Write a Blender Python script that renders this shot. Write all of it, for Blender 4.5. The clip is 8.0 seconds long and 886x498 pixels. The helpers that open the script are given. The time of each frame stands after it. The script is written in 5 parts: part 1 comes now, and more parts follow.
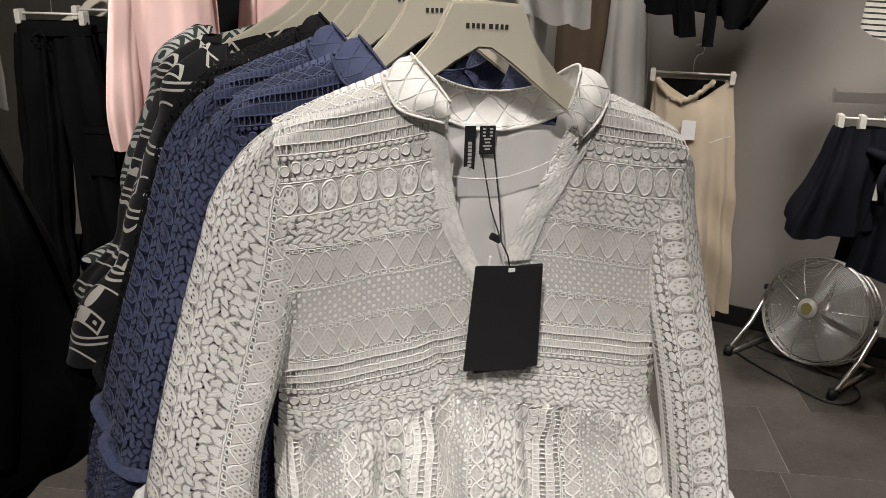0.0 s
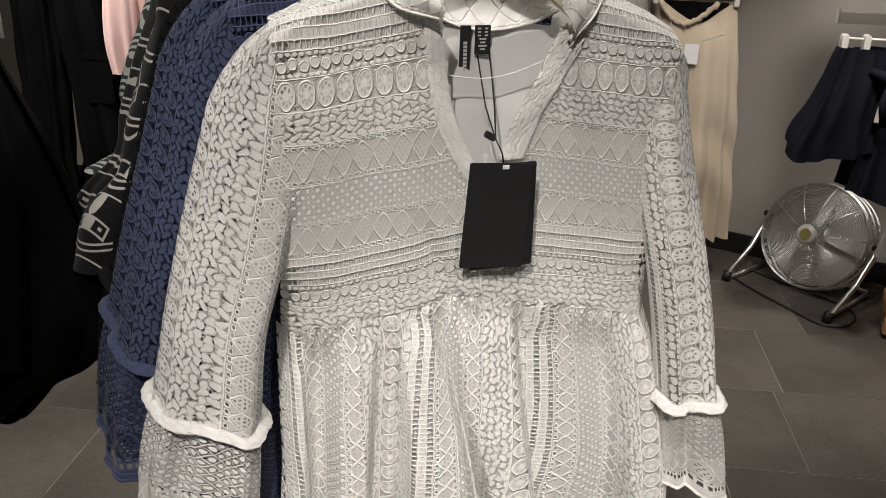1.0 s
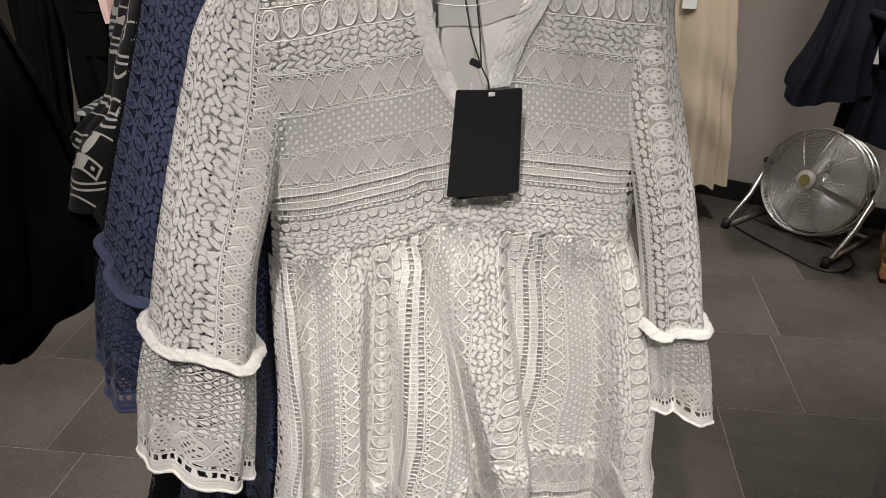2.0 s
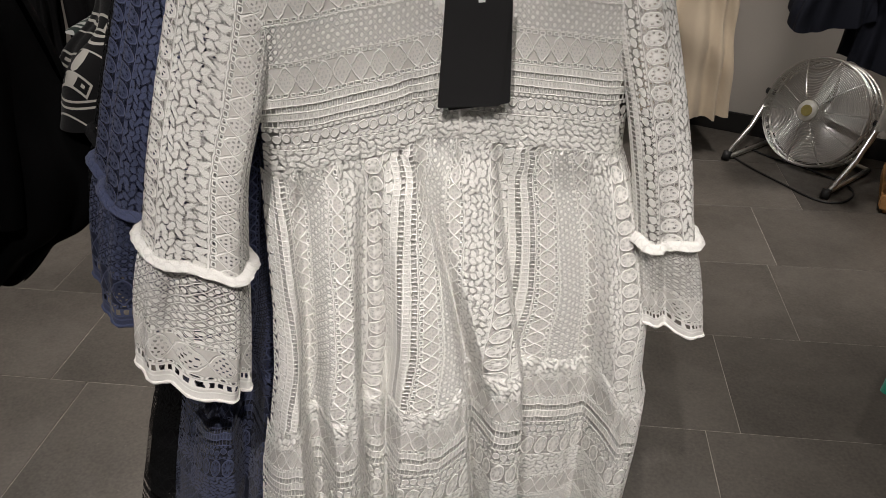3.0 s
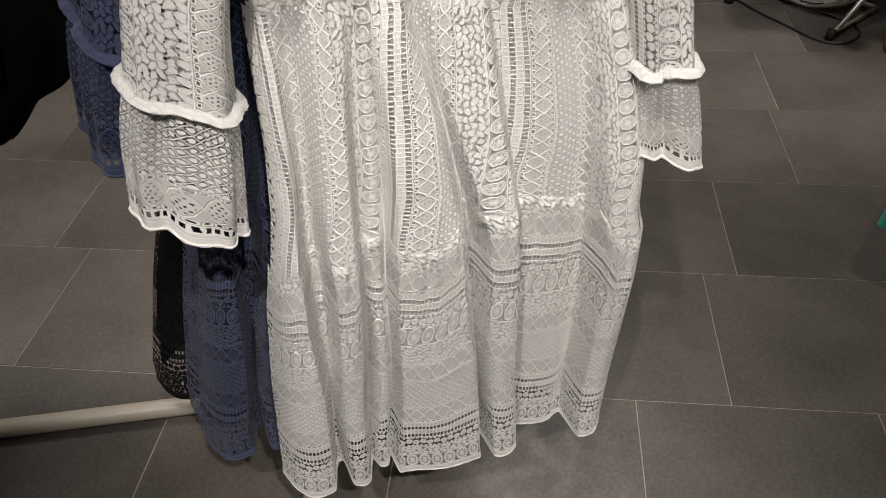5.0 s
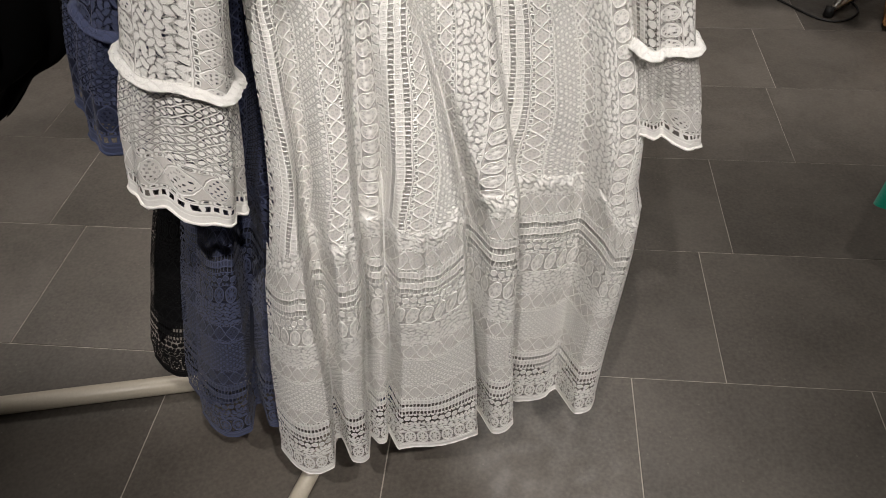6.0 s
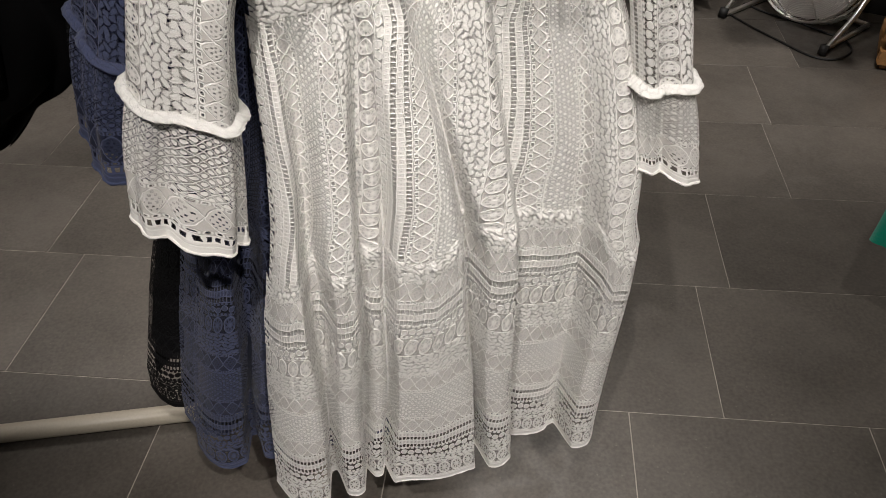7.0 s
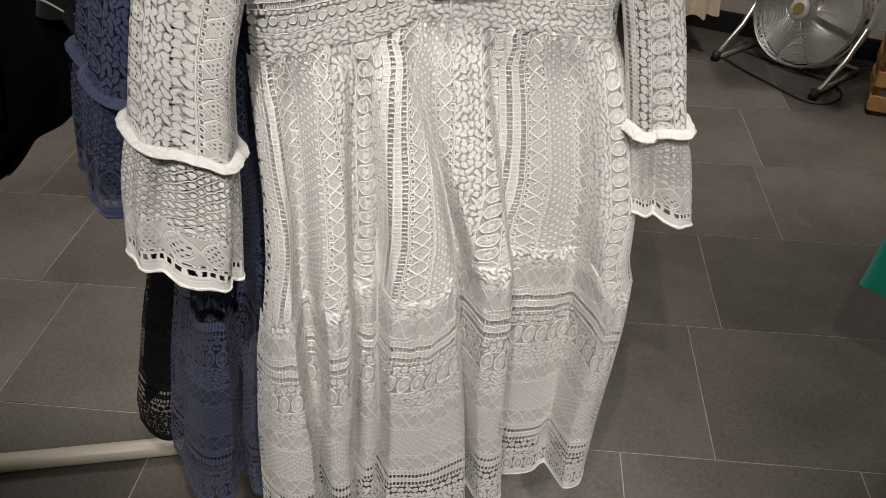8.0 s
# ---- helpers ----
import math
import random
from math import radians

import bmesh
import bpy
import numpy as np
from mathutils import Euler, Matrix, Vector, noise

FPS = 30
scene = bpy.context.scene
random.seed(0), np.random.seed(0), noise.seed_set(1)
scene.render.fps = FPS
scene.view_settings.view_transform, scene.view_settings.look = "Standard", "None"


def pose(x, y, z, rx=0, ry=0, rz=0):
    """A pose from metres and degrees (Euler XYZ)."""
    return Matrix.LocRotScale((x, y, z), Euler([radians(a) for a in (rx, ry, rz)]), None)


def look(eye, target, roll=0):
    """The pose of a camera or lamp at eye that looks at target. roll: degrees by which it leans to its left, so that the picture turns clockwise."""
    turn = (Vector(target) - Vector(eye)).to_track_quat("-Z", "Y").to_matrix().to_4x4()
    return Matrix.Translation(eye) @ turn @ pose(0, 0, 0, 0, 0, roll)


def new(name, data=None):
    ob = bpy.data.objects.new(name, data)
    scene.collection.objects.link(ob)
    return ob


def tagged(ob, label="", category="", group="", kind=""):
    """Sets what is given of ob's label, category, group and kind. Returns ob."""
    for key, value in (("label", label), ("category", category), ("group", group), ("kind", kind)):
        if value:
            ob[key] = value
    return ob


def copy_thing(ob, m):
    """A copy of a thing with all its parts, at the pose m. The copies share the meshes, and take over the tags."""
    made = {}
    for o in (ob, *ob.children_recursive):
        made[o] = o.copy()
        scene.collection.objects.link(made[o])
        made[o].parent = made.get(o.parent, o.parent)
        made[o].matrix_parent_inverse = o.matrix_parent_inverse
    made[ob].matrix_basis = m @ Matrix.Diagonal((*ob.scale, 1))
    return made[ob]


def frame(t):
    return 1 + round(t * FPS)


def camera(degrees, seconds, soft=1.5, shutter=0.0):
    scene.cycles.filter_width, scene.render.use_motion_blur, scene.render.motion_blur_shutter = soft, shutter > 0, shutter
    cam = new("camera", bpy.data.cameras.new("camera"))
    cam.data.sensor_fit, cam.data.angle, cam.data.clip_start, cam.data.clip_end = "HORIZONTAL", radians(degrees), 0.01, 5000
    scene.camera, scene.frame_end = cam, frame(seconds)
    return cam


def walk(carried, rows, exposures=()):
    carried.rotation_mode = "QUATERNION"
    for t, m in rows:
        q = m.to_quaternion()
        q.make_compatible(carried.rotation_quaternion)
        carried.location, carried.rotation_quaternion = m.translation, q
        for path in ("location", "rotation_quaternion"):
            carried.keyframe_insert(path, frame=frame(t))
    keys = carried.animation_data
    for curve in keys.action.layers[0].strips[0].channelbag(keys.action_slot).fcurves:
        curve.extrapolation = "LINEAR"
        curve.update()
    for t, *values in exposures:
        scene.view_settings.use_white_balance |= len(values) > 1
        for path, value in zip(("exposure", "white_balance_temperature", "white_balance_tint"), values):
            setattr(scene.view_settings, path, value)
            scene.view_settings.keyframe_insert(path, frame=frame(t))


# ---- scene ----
cam = camera(57.3, 8.0, soft=0.85)
PATH = [
    (0, (0.073, 0.096, 1.61), (-0.13, 1.975, 0.954), 1.5),
    (0.5, (0.077, 0.081, 1.601), (-0.127, 1.952, 0.923), 1.5),
    (1, (0.085, 0.064, 1.578), (-0.115, 1.886, 0.777), 1.2),
    (1.5, (0.095, 0.052, 1.565), (-0.107, 1.851, 0.713), 0.7),
    (3, (0.119, 0.025, 1.524), (-0.079, 1.733, 0.504), -0.0),
    (3.5, (0.121, 0.019, 1.513), (-0.075, 1.686, 0.426), -0.3),
    (4, (0.121, 0.019, 1.506), (-0.072, 1.643, 0.353), -0.9),
    (4.5, (0.124, 0.017, 1.495), (-0.062, 1.589, 0.273), -1.5),
    (5, (0.125, 0.015, 1.488), (-0.056, 1.535, 0.201), -2.1),
    (5.2, (0.127, 0.013, 1.483), (-0.053, 1.512, 0.172), -2.2),
    (6.3, (0.117, 0.016, 1.491), (-0.045, 1.501, 0.161), -1.6),
    (6.5, (0.12, 0.01, 1.488), (-0.045, 1.514, 0.179), -1.5),
    (7, (0.115, 0.012, 1.494), (-0.045, 1.548, 0.223), -0.9),
    (7.5, (0.12, 0.011, 1.494), (-0.036, 1.577, 0.26), -0.3),
    (8, (0.113, 0.011, 1.503), (-0.034, 1.599, 0.297), 0.5),
]
walk(cam, [(t, look(eye, target, roll)) for t, eye, target, roll in PATH])


# ---- light ----
world = bpy.data.worlds.new("shop_air")
scene.world = world
world.use_nodes = True
world.node_tree.nodes["Background"].inputs[0].default_value = (1.0, 0.95, 0.92, 1)
world.node_tree.nodes["Background"].inputs[1].default_value = 0.05


def spot(name, at, to, watts, degrees=70, radius=0.05, colour=(1.0, 0.93, 0.885), blend=0.6):
    lamp = bpy.data.lights.new(name, "SPOT")
    lamp.energy, lamp.spot_size, lamp.shadow_soft_size, lamp.spot_blend = watts, radians(degrees), radius, blend
    lamp.color = colour
    ob = new(name, lamp)
    ob.matrix_world = look(at, to)
    return ob


def fill_disk(name, at, size, watts, colour=(1.0, 0.94, 0.90)):
    lamp = bpy.data.lights.new(name, "AREA")
    lamp.shape, lamp.size, lamp.energy, lamp.color = "DISK", size, watts, colour
    ob = new(name, lamp)
    ob.matrix_world = look(at, (at[0], at[1] + 0.001, 0))
    return ob


spot("unseen_spot", (-0.12, -0.70, 2.95), (0.14, 0.95, 0.60), 182, 42, 0.025, blend=1.0)
# unseen spot added to brighten the lower skirt
spot("unseen_spot", (0.70, -0.80, 2.95), (0.05, 0.90, 0.20), 262, 32, 0.025, blend=1.0)
# three more added spots lift the hangers, the fan and the far-left clothes
spot("unseen_spot", (-0.15, 0.50, 2.95), (-0.15, 1.26, 1.50), 98, 42, 0.03, blend=1.0)
spot("unseen_spot", (1.0, 1.9, 2.95), (1.35, 3.4, 0.15), 200, 54, 0.12, blend=0.7)
spot("unseen_spot", (-1.2, 0.9, 2.95), (-1.15, 2.4, 1.5), 215, 46, 0.05)
# spot from the left back for the lit patch of floor
spot("unseen_spot", (-1.60, 1.75, 2.95), (-1.10, 2.15, 0.0), 235, 44, 0.03, blend=0.5)
# unseen disk lamps added under the ceiling as soft fill
fill_disk("ceiling_fill", (1.5, 1.2, 2.95), 0.3, 5)
fill_disk("ceiling_fill", (0.3, 2.6, 2.95), 0.6, 28)
fill_disk("ceiling_fill", (-0.7, 0.6, 2.95), 0.25, 3.5)


# ---- materials ----
def material(name, colour, rough=0.8, metal=0.0, spread=0.08, grain=900.0, bump=0.15, blotch=9.0, sheen=0.0, depth=0.0006):
    """A surface with colour variation at two scales and a fine relief."""
    m = bpy.data.materials.new(name)
    m.use_nodes = True
    n, l = m.node_tree.nodes, m.node_tree.links
    b = n["Principled BSDF"]
    b.inputs["Roughness"].default_value, b.inputs["Metallic"].default_value = rough, metal
    b.inputs["Sheen Weight"].default_value = sheen
    tc = n.new("ShaderNodeTexCoord")
    big, fine = n.new("ShaderNodeTexNoise"), n.new("ShaderNodeTexNoise")
    big.inputs["Scale"].default_value, fine.inputs["Scale"].default_value = blotch, grain
    big.inputs["Detail"].default_value, fine.inputs["Detail"].default_value = 5, 3
    l.new(tc.outputs["Object"], big.inputs["Vector"]), l.new(tc.outputs["Object"], fine.inputs["Vector"])
    add = n.new("ShaderNodeMath")
    add.operation = "ADD"
    l.new(big.outputs["Fac"], add.inputs[0]), l.new(fine.outputs["Fac"], add.inputs[1])
    ramp = n.new("ShaderNodeValToRGB")
    half = n.new("ShaderNodeMath")
    half.operation, half.inputs[1].default_value = "MULTIPLY", 0.5
    l.new(add.outputs[0], half.inputs[0]), l.new(half.outputs[0], ramp.inputs["Fac"])
    ramp.color_ramp.elements[0].position, ramp.color_ramp.elements[1].position = 0.32, 0.68
    ramp.color_ramp.elements[0].color = (*[c * (1 - spread) for c in colour], 1)
    ramp.color_ramp.elements[1].color = (*[min(1, c * (1 + spread)) for c in colour], 1)
    l.new(ramp.outputs["Color"], b.inputs["Base Color"])
    if bump:
        bp = n.new("ShaderNodeBump")
        bp.inputs["Strength"].default_value, bp.inputs["Distance"].default_value = bump, depth
        l.new(fine.outputs["Fac"], bp.inputs["Height"]), l.new(bp.outputs["Normal"], b.inputs["Normal"])
    return m


def woven(name, colour, rough=0.85, pitch=0.0011, bump=0.5, spread=0.08, sheen=0.2, through_light=0.0):
    """Cloth: crossing threads in relief over blotches of colour."""
    m = material(name, colour, rough, 0, spread, 700, 0, 14, sheen)
    n, l = m.node_tree.nodes, m.node_tree.links
    b = n["Principled BSDF"]
    b.inputs["Specular IOR Level"].default_value = 0.15
    tc = n["Texture Coordinate"]
    waves = []
    for axis in ("X", "Z"):
        w = n.new("ShaderNodeTexWave")
        w.bands_direction, w.inputs["Scale"].default_value = axis, 0.314 / pitch
        w.inputs["Distortion"].default_value, w.inputs["Detail"].default_value = 2.0, 1
        l.new(tc.outputs["Object"], w.inputs["Vector"])
        waves.append(w)
    mix = n.new("ShaderNodeMath")
    mix.operation = "MAXIMUM"
    l.new(waves[0].outputs["Fac"], mix.inputs[0]), l.new(waves[1].outputs["Fac"], mix.inputs[1])
    fibre, sum_ = n.new("ShaderNodeTexNoise"), n.new("ShaderNodeMath")
    fibre.inputs["Scale"].default_value, fibre.inputs["Detail"].default_value = 420, 4
    l.new(tc.outputs["Object"], fibre.inputs["Vector"])
    sum_.operation = "ADD"
    l.new(mix.outputs[0], sum_.inputs[0]), l.new(fibre.outputs["Fac"], sum_.inputs[1])
    bp = n.new("ShaderNodeBump")
    bp.inputs["Strength"].default_value, bp.inputs["Distance"].default_value = bump, pitch * 0.6
    l.new(sum_.outputs[0], bp.inputs["Height"]), l.new(bp.outputs["Normal"], b.inputs["Normal"])
    if through_light:
        out = n["Material Output"]
        thin, both = n.new("ShaderNodeBsdfTranslucent"), n.new("ShaderNodeMixShader")
        thin.inputs["Color"].default_value = (*colour, 1)
        both.inputs["Fac"].default_value = through_light
        l.new(b.outputs[0], both.inputs[1]), l.new(thin.outputs[0], both.inputs[2]), l.new(both.outputs[0], out.inputs["Surface"])
    return m


class Knot:
    """A number worked out in a node tree, written like any other number."""
    def __init__(self, tree, socket):
        self.tree, self.socket = tree, socket

    def __add__(self, x):
        return op("ADD", self, x)

    def __sub__(self, x):
        return op("SUBTRACT", self, x)

    def __rsub__(self, x):
        return op("SUBTRACT", x, self)

    def __mul__(self, x):
        return op("MULTIPLY", self, x)

    def __truediv__(self, x):
        return op("DIVIDE", self, x)

    def __radd__(self, x):
        return op("ADD", self, x)

    def __rmul__(self, x):
        return op("MULTIPLY", self, x)


PLAIN_OPS = {"ADD": np.add, "SUBTRACT": np.subtract, "MULTIPLY": np.multiply, "DIVIDE": np.divide, "MINIMUM": np.minimum, "MAXIMUM": np.maximum, "FLOORED_MODULO": np.mod,
             "ABSOLUTE": np.abs, "FLOOR": np.floor, "FRACT": lambda x: x - np.floor(x), "SINE": np.sin, "COSINE": np.cos, "SQRT": np.sqrt, "POWER": lambda x, y: np.power(np.maximum(x, 0), y),
             "ARCTAN2": np.arctan2, "GREATER_THAN": lambda x, y: (x > y) * 1.0, "LESS_THAN": lambda x, y: (x < y) * 1.0}


def op(kind, *xs):
    """One step of arithmetic, on arrays for the relief of a mesh or on nodes for its cloth."""
    tree = next((x.tree for x in xs if isinstance(x, Knot)), None)
    if tree is None:
        return PLAIN_OPS[kind](*xs)
    node = tree.nodes.new("ShaderNodeMath")
    node.operation = kind
    for k, x in enumerate(xs):
        if isinstance(x, Knot):
            tree.links.new(x.socket, node.inputs[k])
        else:
            node.inputs[k].default_value = float(x)
    return Knot(tree, node.outputs[0])


def frac(x):
    return op("FRACT", x)


def mag(x):
    return op("ABSOLUTE", x)


def low(x, *ys):
    for y in ys:
        x = op("MINIMUM", x, y)
    return x


def high(x, *ys):
    for y in ys:
        x = op("MAXIMUM", x, y)
    return x


def span(x, y):
    return op("SQRT", x * x + y * y)


def clip01(x):
    return low(high(x, 0.0), 1.0)


def cord(d, w):
    """A round thread of half width w along the line where d is nought."""
    d = d / w
    return high(1.0 - d * d, 0.0)


def centred(x, pitch):
    """The way from the middle of the repeat that x lies in."""
    return (frac(x / pitch) - 0.5) * pitch


# ---- the bands of the lace, in millimetres: relief (0 to 1) and depth into a hole (above 0 where open)
def band_lens(a, b, H):
    """A row of pointed eyes between two chains of loops."""
    y = b - H * 0.5
    x = centred(a, 21.5)
    c = (1.0 - op("POWER", mag(x) / 10.75, 1.45)) * H * 0.36
    d = mag(y) - c
    row = op("FLOOR", y / 4.4)
    o = low(0.95 - mag(centred(x + row * 2.5, 5.0)), 1.0 - mag(centred(y, 4.4)), 0.0 - d - 2.8, 7.0 - mag(x))
    q = mag(H * 0.5 - mag(y) - 3.4)
    xx = mag(centred(a, 8.4)) / 3.7
    r = op("POWER", op("POWER", xx, 4.0) + op("POWER", q / 2.3, 4.0), 0.25)
    h = high(cord(d * 0.72, 1.35), cord((r - 0.76) * 2.3, 0.8) * 0.9, op("LESS_THAN", d, 0.0) * 0.2 + 0.06)
    return h, high(o, (0.42 - r) * 2.0)


def band_hex(a, b, H):
    """Crossing cords with a knot in every mesh."""
    p, q = frac((a + b * 0.95) / 10.6) - 0.5, frac((a - b * 0.95) / 10.6) - 0.5
    d = (0.5 - high(mag(p), mag(q))) * 7.4
    r = span(p, q) * 7.4
    h = high(cord(d, 0.85) * 0.75, clip01((2.9 - r) / 1.0) * 0.95)
    return h, low(r - 2.35, d - 0.55)


def band_grid(a, b, H):
    """Upright bars with open and filled rows in turn."""
    pitch = H / 4.0
    row = op("FLOOR", b / pitch)
    odd = op("FLOORED_MODULO", row, 2.0)
    dc = 2.95 - mag(centred(a, 5.9))
    dr = pitch * 0.5 - mag(centred(b, pitch))
    h = high(cord(dc, 1.0) * 0.75, cord(dr, 1.3) * 0.85, (1.0 - odd) * 0.38)
    return h, low(dc - 1.15, dr - 1.5) - (1.0 - odd) * low(dr, 1.6)


def band_circles(a, b, H):
    """A wavering row of corded discs between small petals."""
    col = op("FLOORED_MODULO", op("FLOOR", a / 11.4), 2.0)
    x = centred(a, 11.4)
    y = b - H * 0.5 + (col - 0.5) * 2.6
    r = span(x / 5.2, y / 6.0)
    edge = H * 0.5 - mag(b - H * 0.5)
    petal = span(centred(a + 2.0, 7.2), (edge - 3.2) * 1.2)
    h = high(cord((r - 0.88) * 5.4, 1.0), op("LESS_THAN", r, 0.88) * 0.42, clip01((3.0 - petal) / 0.8) * 0.6)
    return h, low((r - 1.06) * 5.4, petal - 3.0, edge - 1.4)


def band_ovals(a, b, H):
    """Tall corded ovals with a dashed ring of openings round a filled heart."""
    x, y = centred(a, 21.0), b - H * 0.5
    r = span(x / 9.6, y / (H * 0.47))
    t = op("ARCTAN2", y / (H * 0.47), x / 9.6)
    h = high(cord((r - 0.91) * 9.6, 1.0), op("LESS_THAN", r, 0.9) * 0.44, clip01((0.42 - r) * 6.0) * 0.6)
    ring = low(0.95 - mag(r - 0.55) * 9.0, op("COSINE", t * 8.0) * 1.4 - 0.3)
    mesh = low((r - 1.06) * 8.0, 1.5 - mag(centred(x + 2.4, 4.8)), 1.7 - mag(centred(y, 5.2)))
    return h, high(ring, mesh)


def band_leaves(a, b, H):
    """Flat petals, each turned and shifted a little, with ragged gaps between."""
    pa, pb = 9.6, 7.4
    a, b = a + op("SINE", b * 0.47) * 1.7, b + op("SINE", a * 0.39) * 1.3
    row = op("FLOOR", b / pb)
    along = a / pa + op("FLOORED_MODULO", row, 2.0) * 0.5
    col = op("FLOOR", along)
    seed = op("SINE", col * 12.7 + row * 31.17) * 43.7
    k1, k2 = frac(seed) - 0.5, frac(seed * 7.3) - 0.5
    x = (frac(along) - 0.5 - k1 * 0.26) * pa
    y = (frac(b / pb) - 0.5 - k2 * 0.2) * pb
    x2, y2 = x + y * k2 * 0.6, y - x * k1 * 0.8
    r = span(x2 / 4.7, y2 / 3.6) + op("SINE", a * 2.3 + b * 1.1) * op("SINE", b * 2.9 - a * 0.8) * 0.2
    stitch = op("SINE", x2 * 4.2) * 0.1
    h = clip01((1.18 - r) / 0.34) * (0.66 + stitch)
    return h, low((r - 1.18) * 3.6, mag(x) - 0.8)


def band_row(a, b, H):
    """One row of upright slots."""
    o = low(1.9 - mag(centred(a, 6.6)), H * 0.34 - mag(b - H * 0.5))
    return 0.75 - clip01(o) * 0.4, o


def band_plain(a, b, H):
    """A closed edge with a rib."""
    return cord(b - 4.0, 1.4) * 0.4 + 0.5, 0.0 * a - 5.0


BANDS = {"row": band_row, "plain": band_plain, "grid": band_grid, "circles": band_circles, "ovals": band_ovals, "leaves": band_leaves, "lens": band_lens, "hex": band_hex}
STACKS = {
    "yoke": [("lens", 30), ("grid", 44), ("circles", 27), ("ovals", 34), ("leaves", 36), ("lens", 44), ("hex", 40), ("lens", 41), ("grid", 34), ("circles", 27), ("leaves", 40)],
    "upper": [("lens", 26), ("hex", 31), ("lens", 22), ("leaves", 34), ("ovals", 25), ("circles", 13), ("grid", 30)],
    "lower": [("leaves", 28), ("lens", 44), ("grid", 44), ("circles", 26), ("ovals", 38), ("leaves", 44), ("lens", 42), ("hex", 66), ("lens", 42), ("grid", 42), ("circles", 28), ("leaves", 22), ("ovals", 36), ("plain", 60)],
    "sleeve": [("hex", 34), ("lens", 32), ("leaves", 44), ("ovals", 34), ("circles", 26), ("grid", 40), ("lens", 40), ("hex", 36)],
    "flare": [("hex", 80), ("lens", 44), ("row", 10), ("plain", 60)],
    "collar": [("lens", 46), ("plain", 60)],
    "facing": [("leaves", 60)],
}


def banded(a, b, stack):
    """Relief and holes of the bands stacked along b and running along a."""
    b = op("FLOORED_MODULO", b, float(sum(H for _, H in stack)))
    begin, H, at, steps = 0.0, float(stack[0][1]), 0.0, [1.0]
    for (_, h0), (_, h1) in zip(stack[:-1], stack[1:]):
        at += h0
        on = op("GREATER_THAN", b, at)
        begin, H = on * float(h0) + begin, on * float(h1 - h0) + H
        steps.append(on)
    steps.append(0.0)
    y = b - begin
    h, o = 0.0, -5.0
    for kind in sorted({k for k, _ in stack}):
        mask = 0.0
        for k, (name, _) in enumerate(stack):
            if name == kind:
                mask = (steps[k] - steps[k + 1]) + mask
        hh, oo = BANDS[kind](a, y, H)
        h, o = hh * mask + h, (high(oo, -5.0) + 5.0) * mask + o
    rim = low(y, H - y)
    return high(h, cord(rim, 1.0) * 0.8), low(o, rim - 1.2)


class LaceCloth:
    """One colour of lace: a plain weave for rolls and piping, and a cloth for each stack of bands."""
    def __init__(self, name, colour, shaded_net, thread, rough, spread, sheen, glow):
        self.name, self.shaded_net, self.thread = name, shaded_net, thread
        self.args = (colour, rough, 0.0010, 0.25, spread, sheen, glow)
        self.plain, self.made = woven(name, *self.args), {}

    def of(self, stack, pierced=True):
        key = (stack, pierced)
        if key not in self.made:
            self.made[key] = self.build(stack, pierced)
        return self.made[key]

    def build(self, stack, pierced):
        m = woven(self.name, *self.args)
        tree = m.node_tree
        n, l = tree.nodes, tree.links
        at, sep = n.new("ShaderNodeAttribute"), n.new("ShaderNodeSeparateXYZ")
        at.attribute_name = "lace"
        l.new(at.outputs["Vector"], sep.inputs[0])
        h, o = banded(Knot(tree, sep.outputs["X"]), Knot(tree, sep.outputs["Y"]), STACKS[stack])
        fluff = n.new("ShaderNodeTexNoise")
        fluff.inputs["Scale"].default_value, fluff.inputs["Detail"].default_value = 620, 3
        l.new(n["Texture Coordinate"].outputs["Object"], fluff.inputs["Vector"])
        rough = Knot(tree, fluff.outputs["Fac"]) - 0.5
        h, o = rough * 0.15 + h, rough * 0.5 + o
        bsdf, ramp = n["Principled BSDF"], n["Color Ramp"]
        mix, mul = n.new("ShaderNodeMix"), n.new("ShaderNodeMix")
        mix.data_type = mul.data_type = "RGBA"
        # ground colour holds sparser thread plus the shade between raised cords, mixed by relief
        ground = self.shaded_net if pierced else [(p + 3 * q) / 4 for p, q in zip(self.shaded_net, self.thread)]
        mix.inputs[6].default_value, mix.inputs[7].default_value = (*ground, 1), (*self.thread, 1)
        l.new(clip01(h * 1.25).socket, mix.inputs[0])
        mul.blend_type, mul.inputs[0].default_value = "MULTIPLY", 1.0
        mid = [(p + q) / 2 for p, q in zip(ramp.color_ramp.elements[0].color[:3], ramp.color_ramp.elements[1].color[:3])]
        for e in ramp.color_ramp.elements:
            e.color = (*[min(1.2, c / max(k, 1e-4)) for c, k in zip(e.color[:3], mid)], 1)
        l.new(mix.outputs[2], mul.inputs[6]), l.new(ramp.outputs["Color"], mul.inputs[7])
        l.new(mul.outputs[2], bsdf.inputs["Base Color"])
        if pierced:
            l.new(clip01(0.5 - o * 2.2).socket, bsdf.inputs["Alpha"])
        relief, old = n.new("ShaderNodeBump"), n["Bump"]
        relief.inputs["Strength"].default_value, relief.inputs["Distance"].default_value = 1.0, 0.0014
        l.new(h.socket, relief.inputs["Height"])
        l.new(old.outputs["Normal"], relief.inputs["Normal"]), l.new(relief.outputs["Normal"], bsdf.inputs["Normal"])
        return m


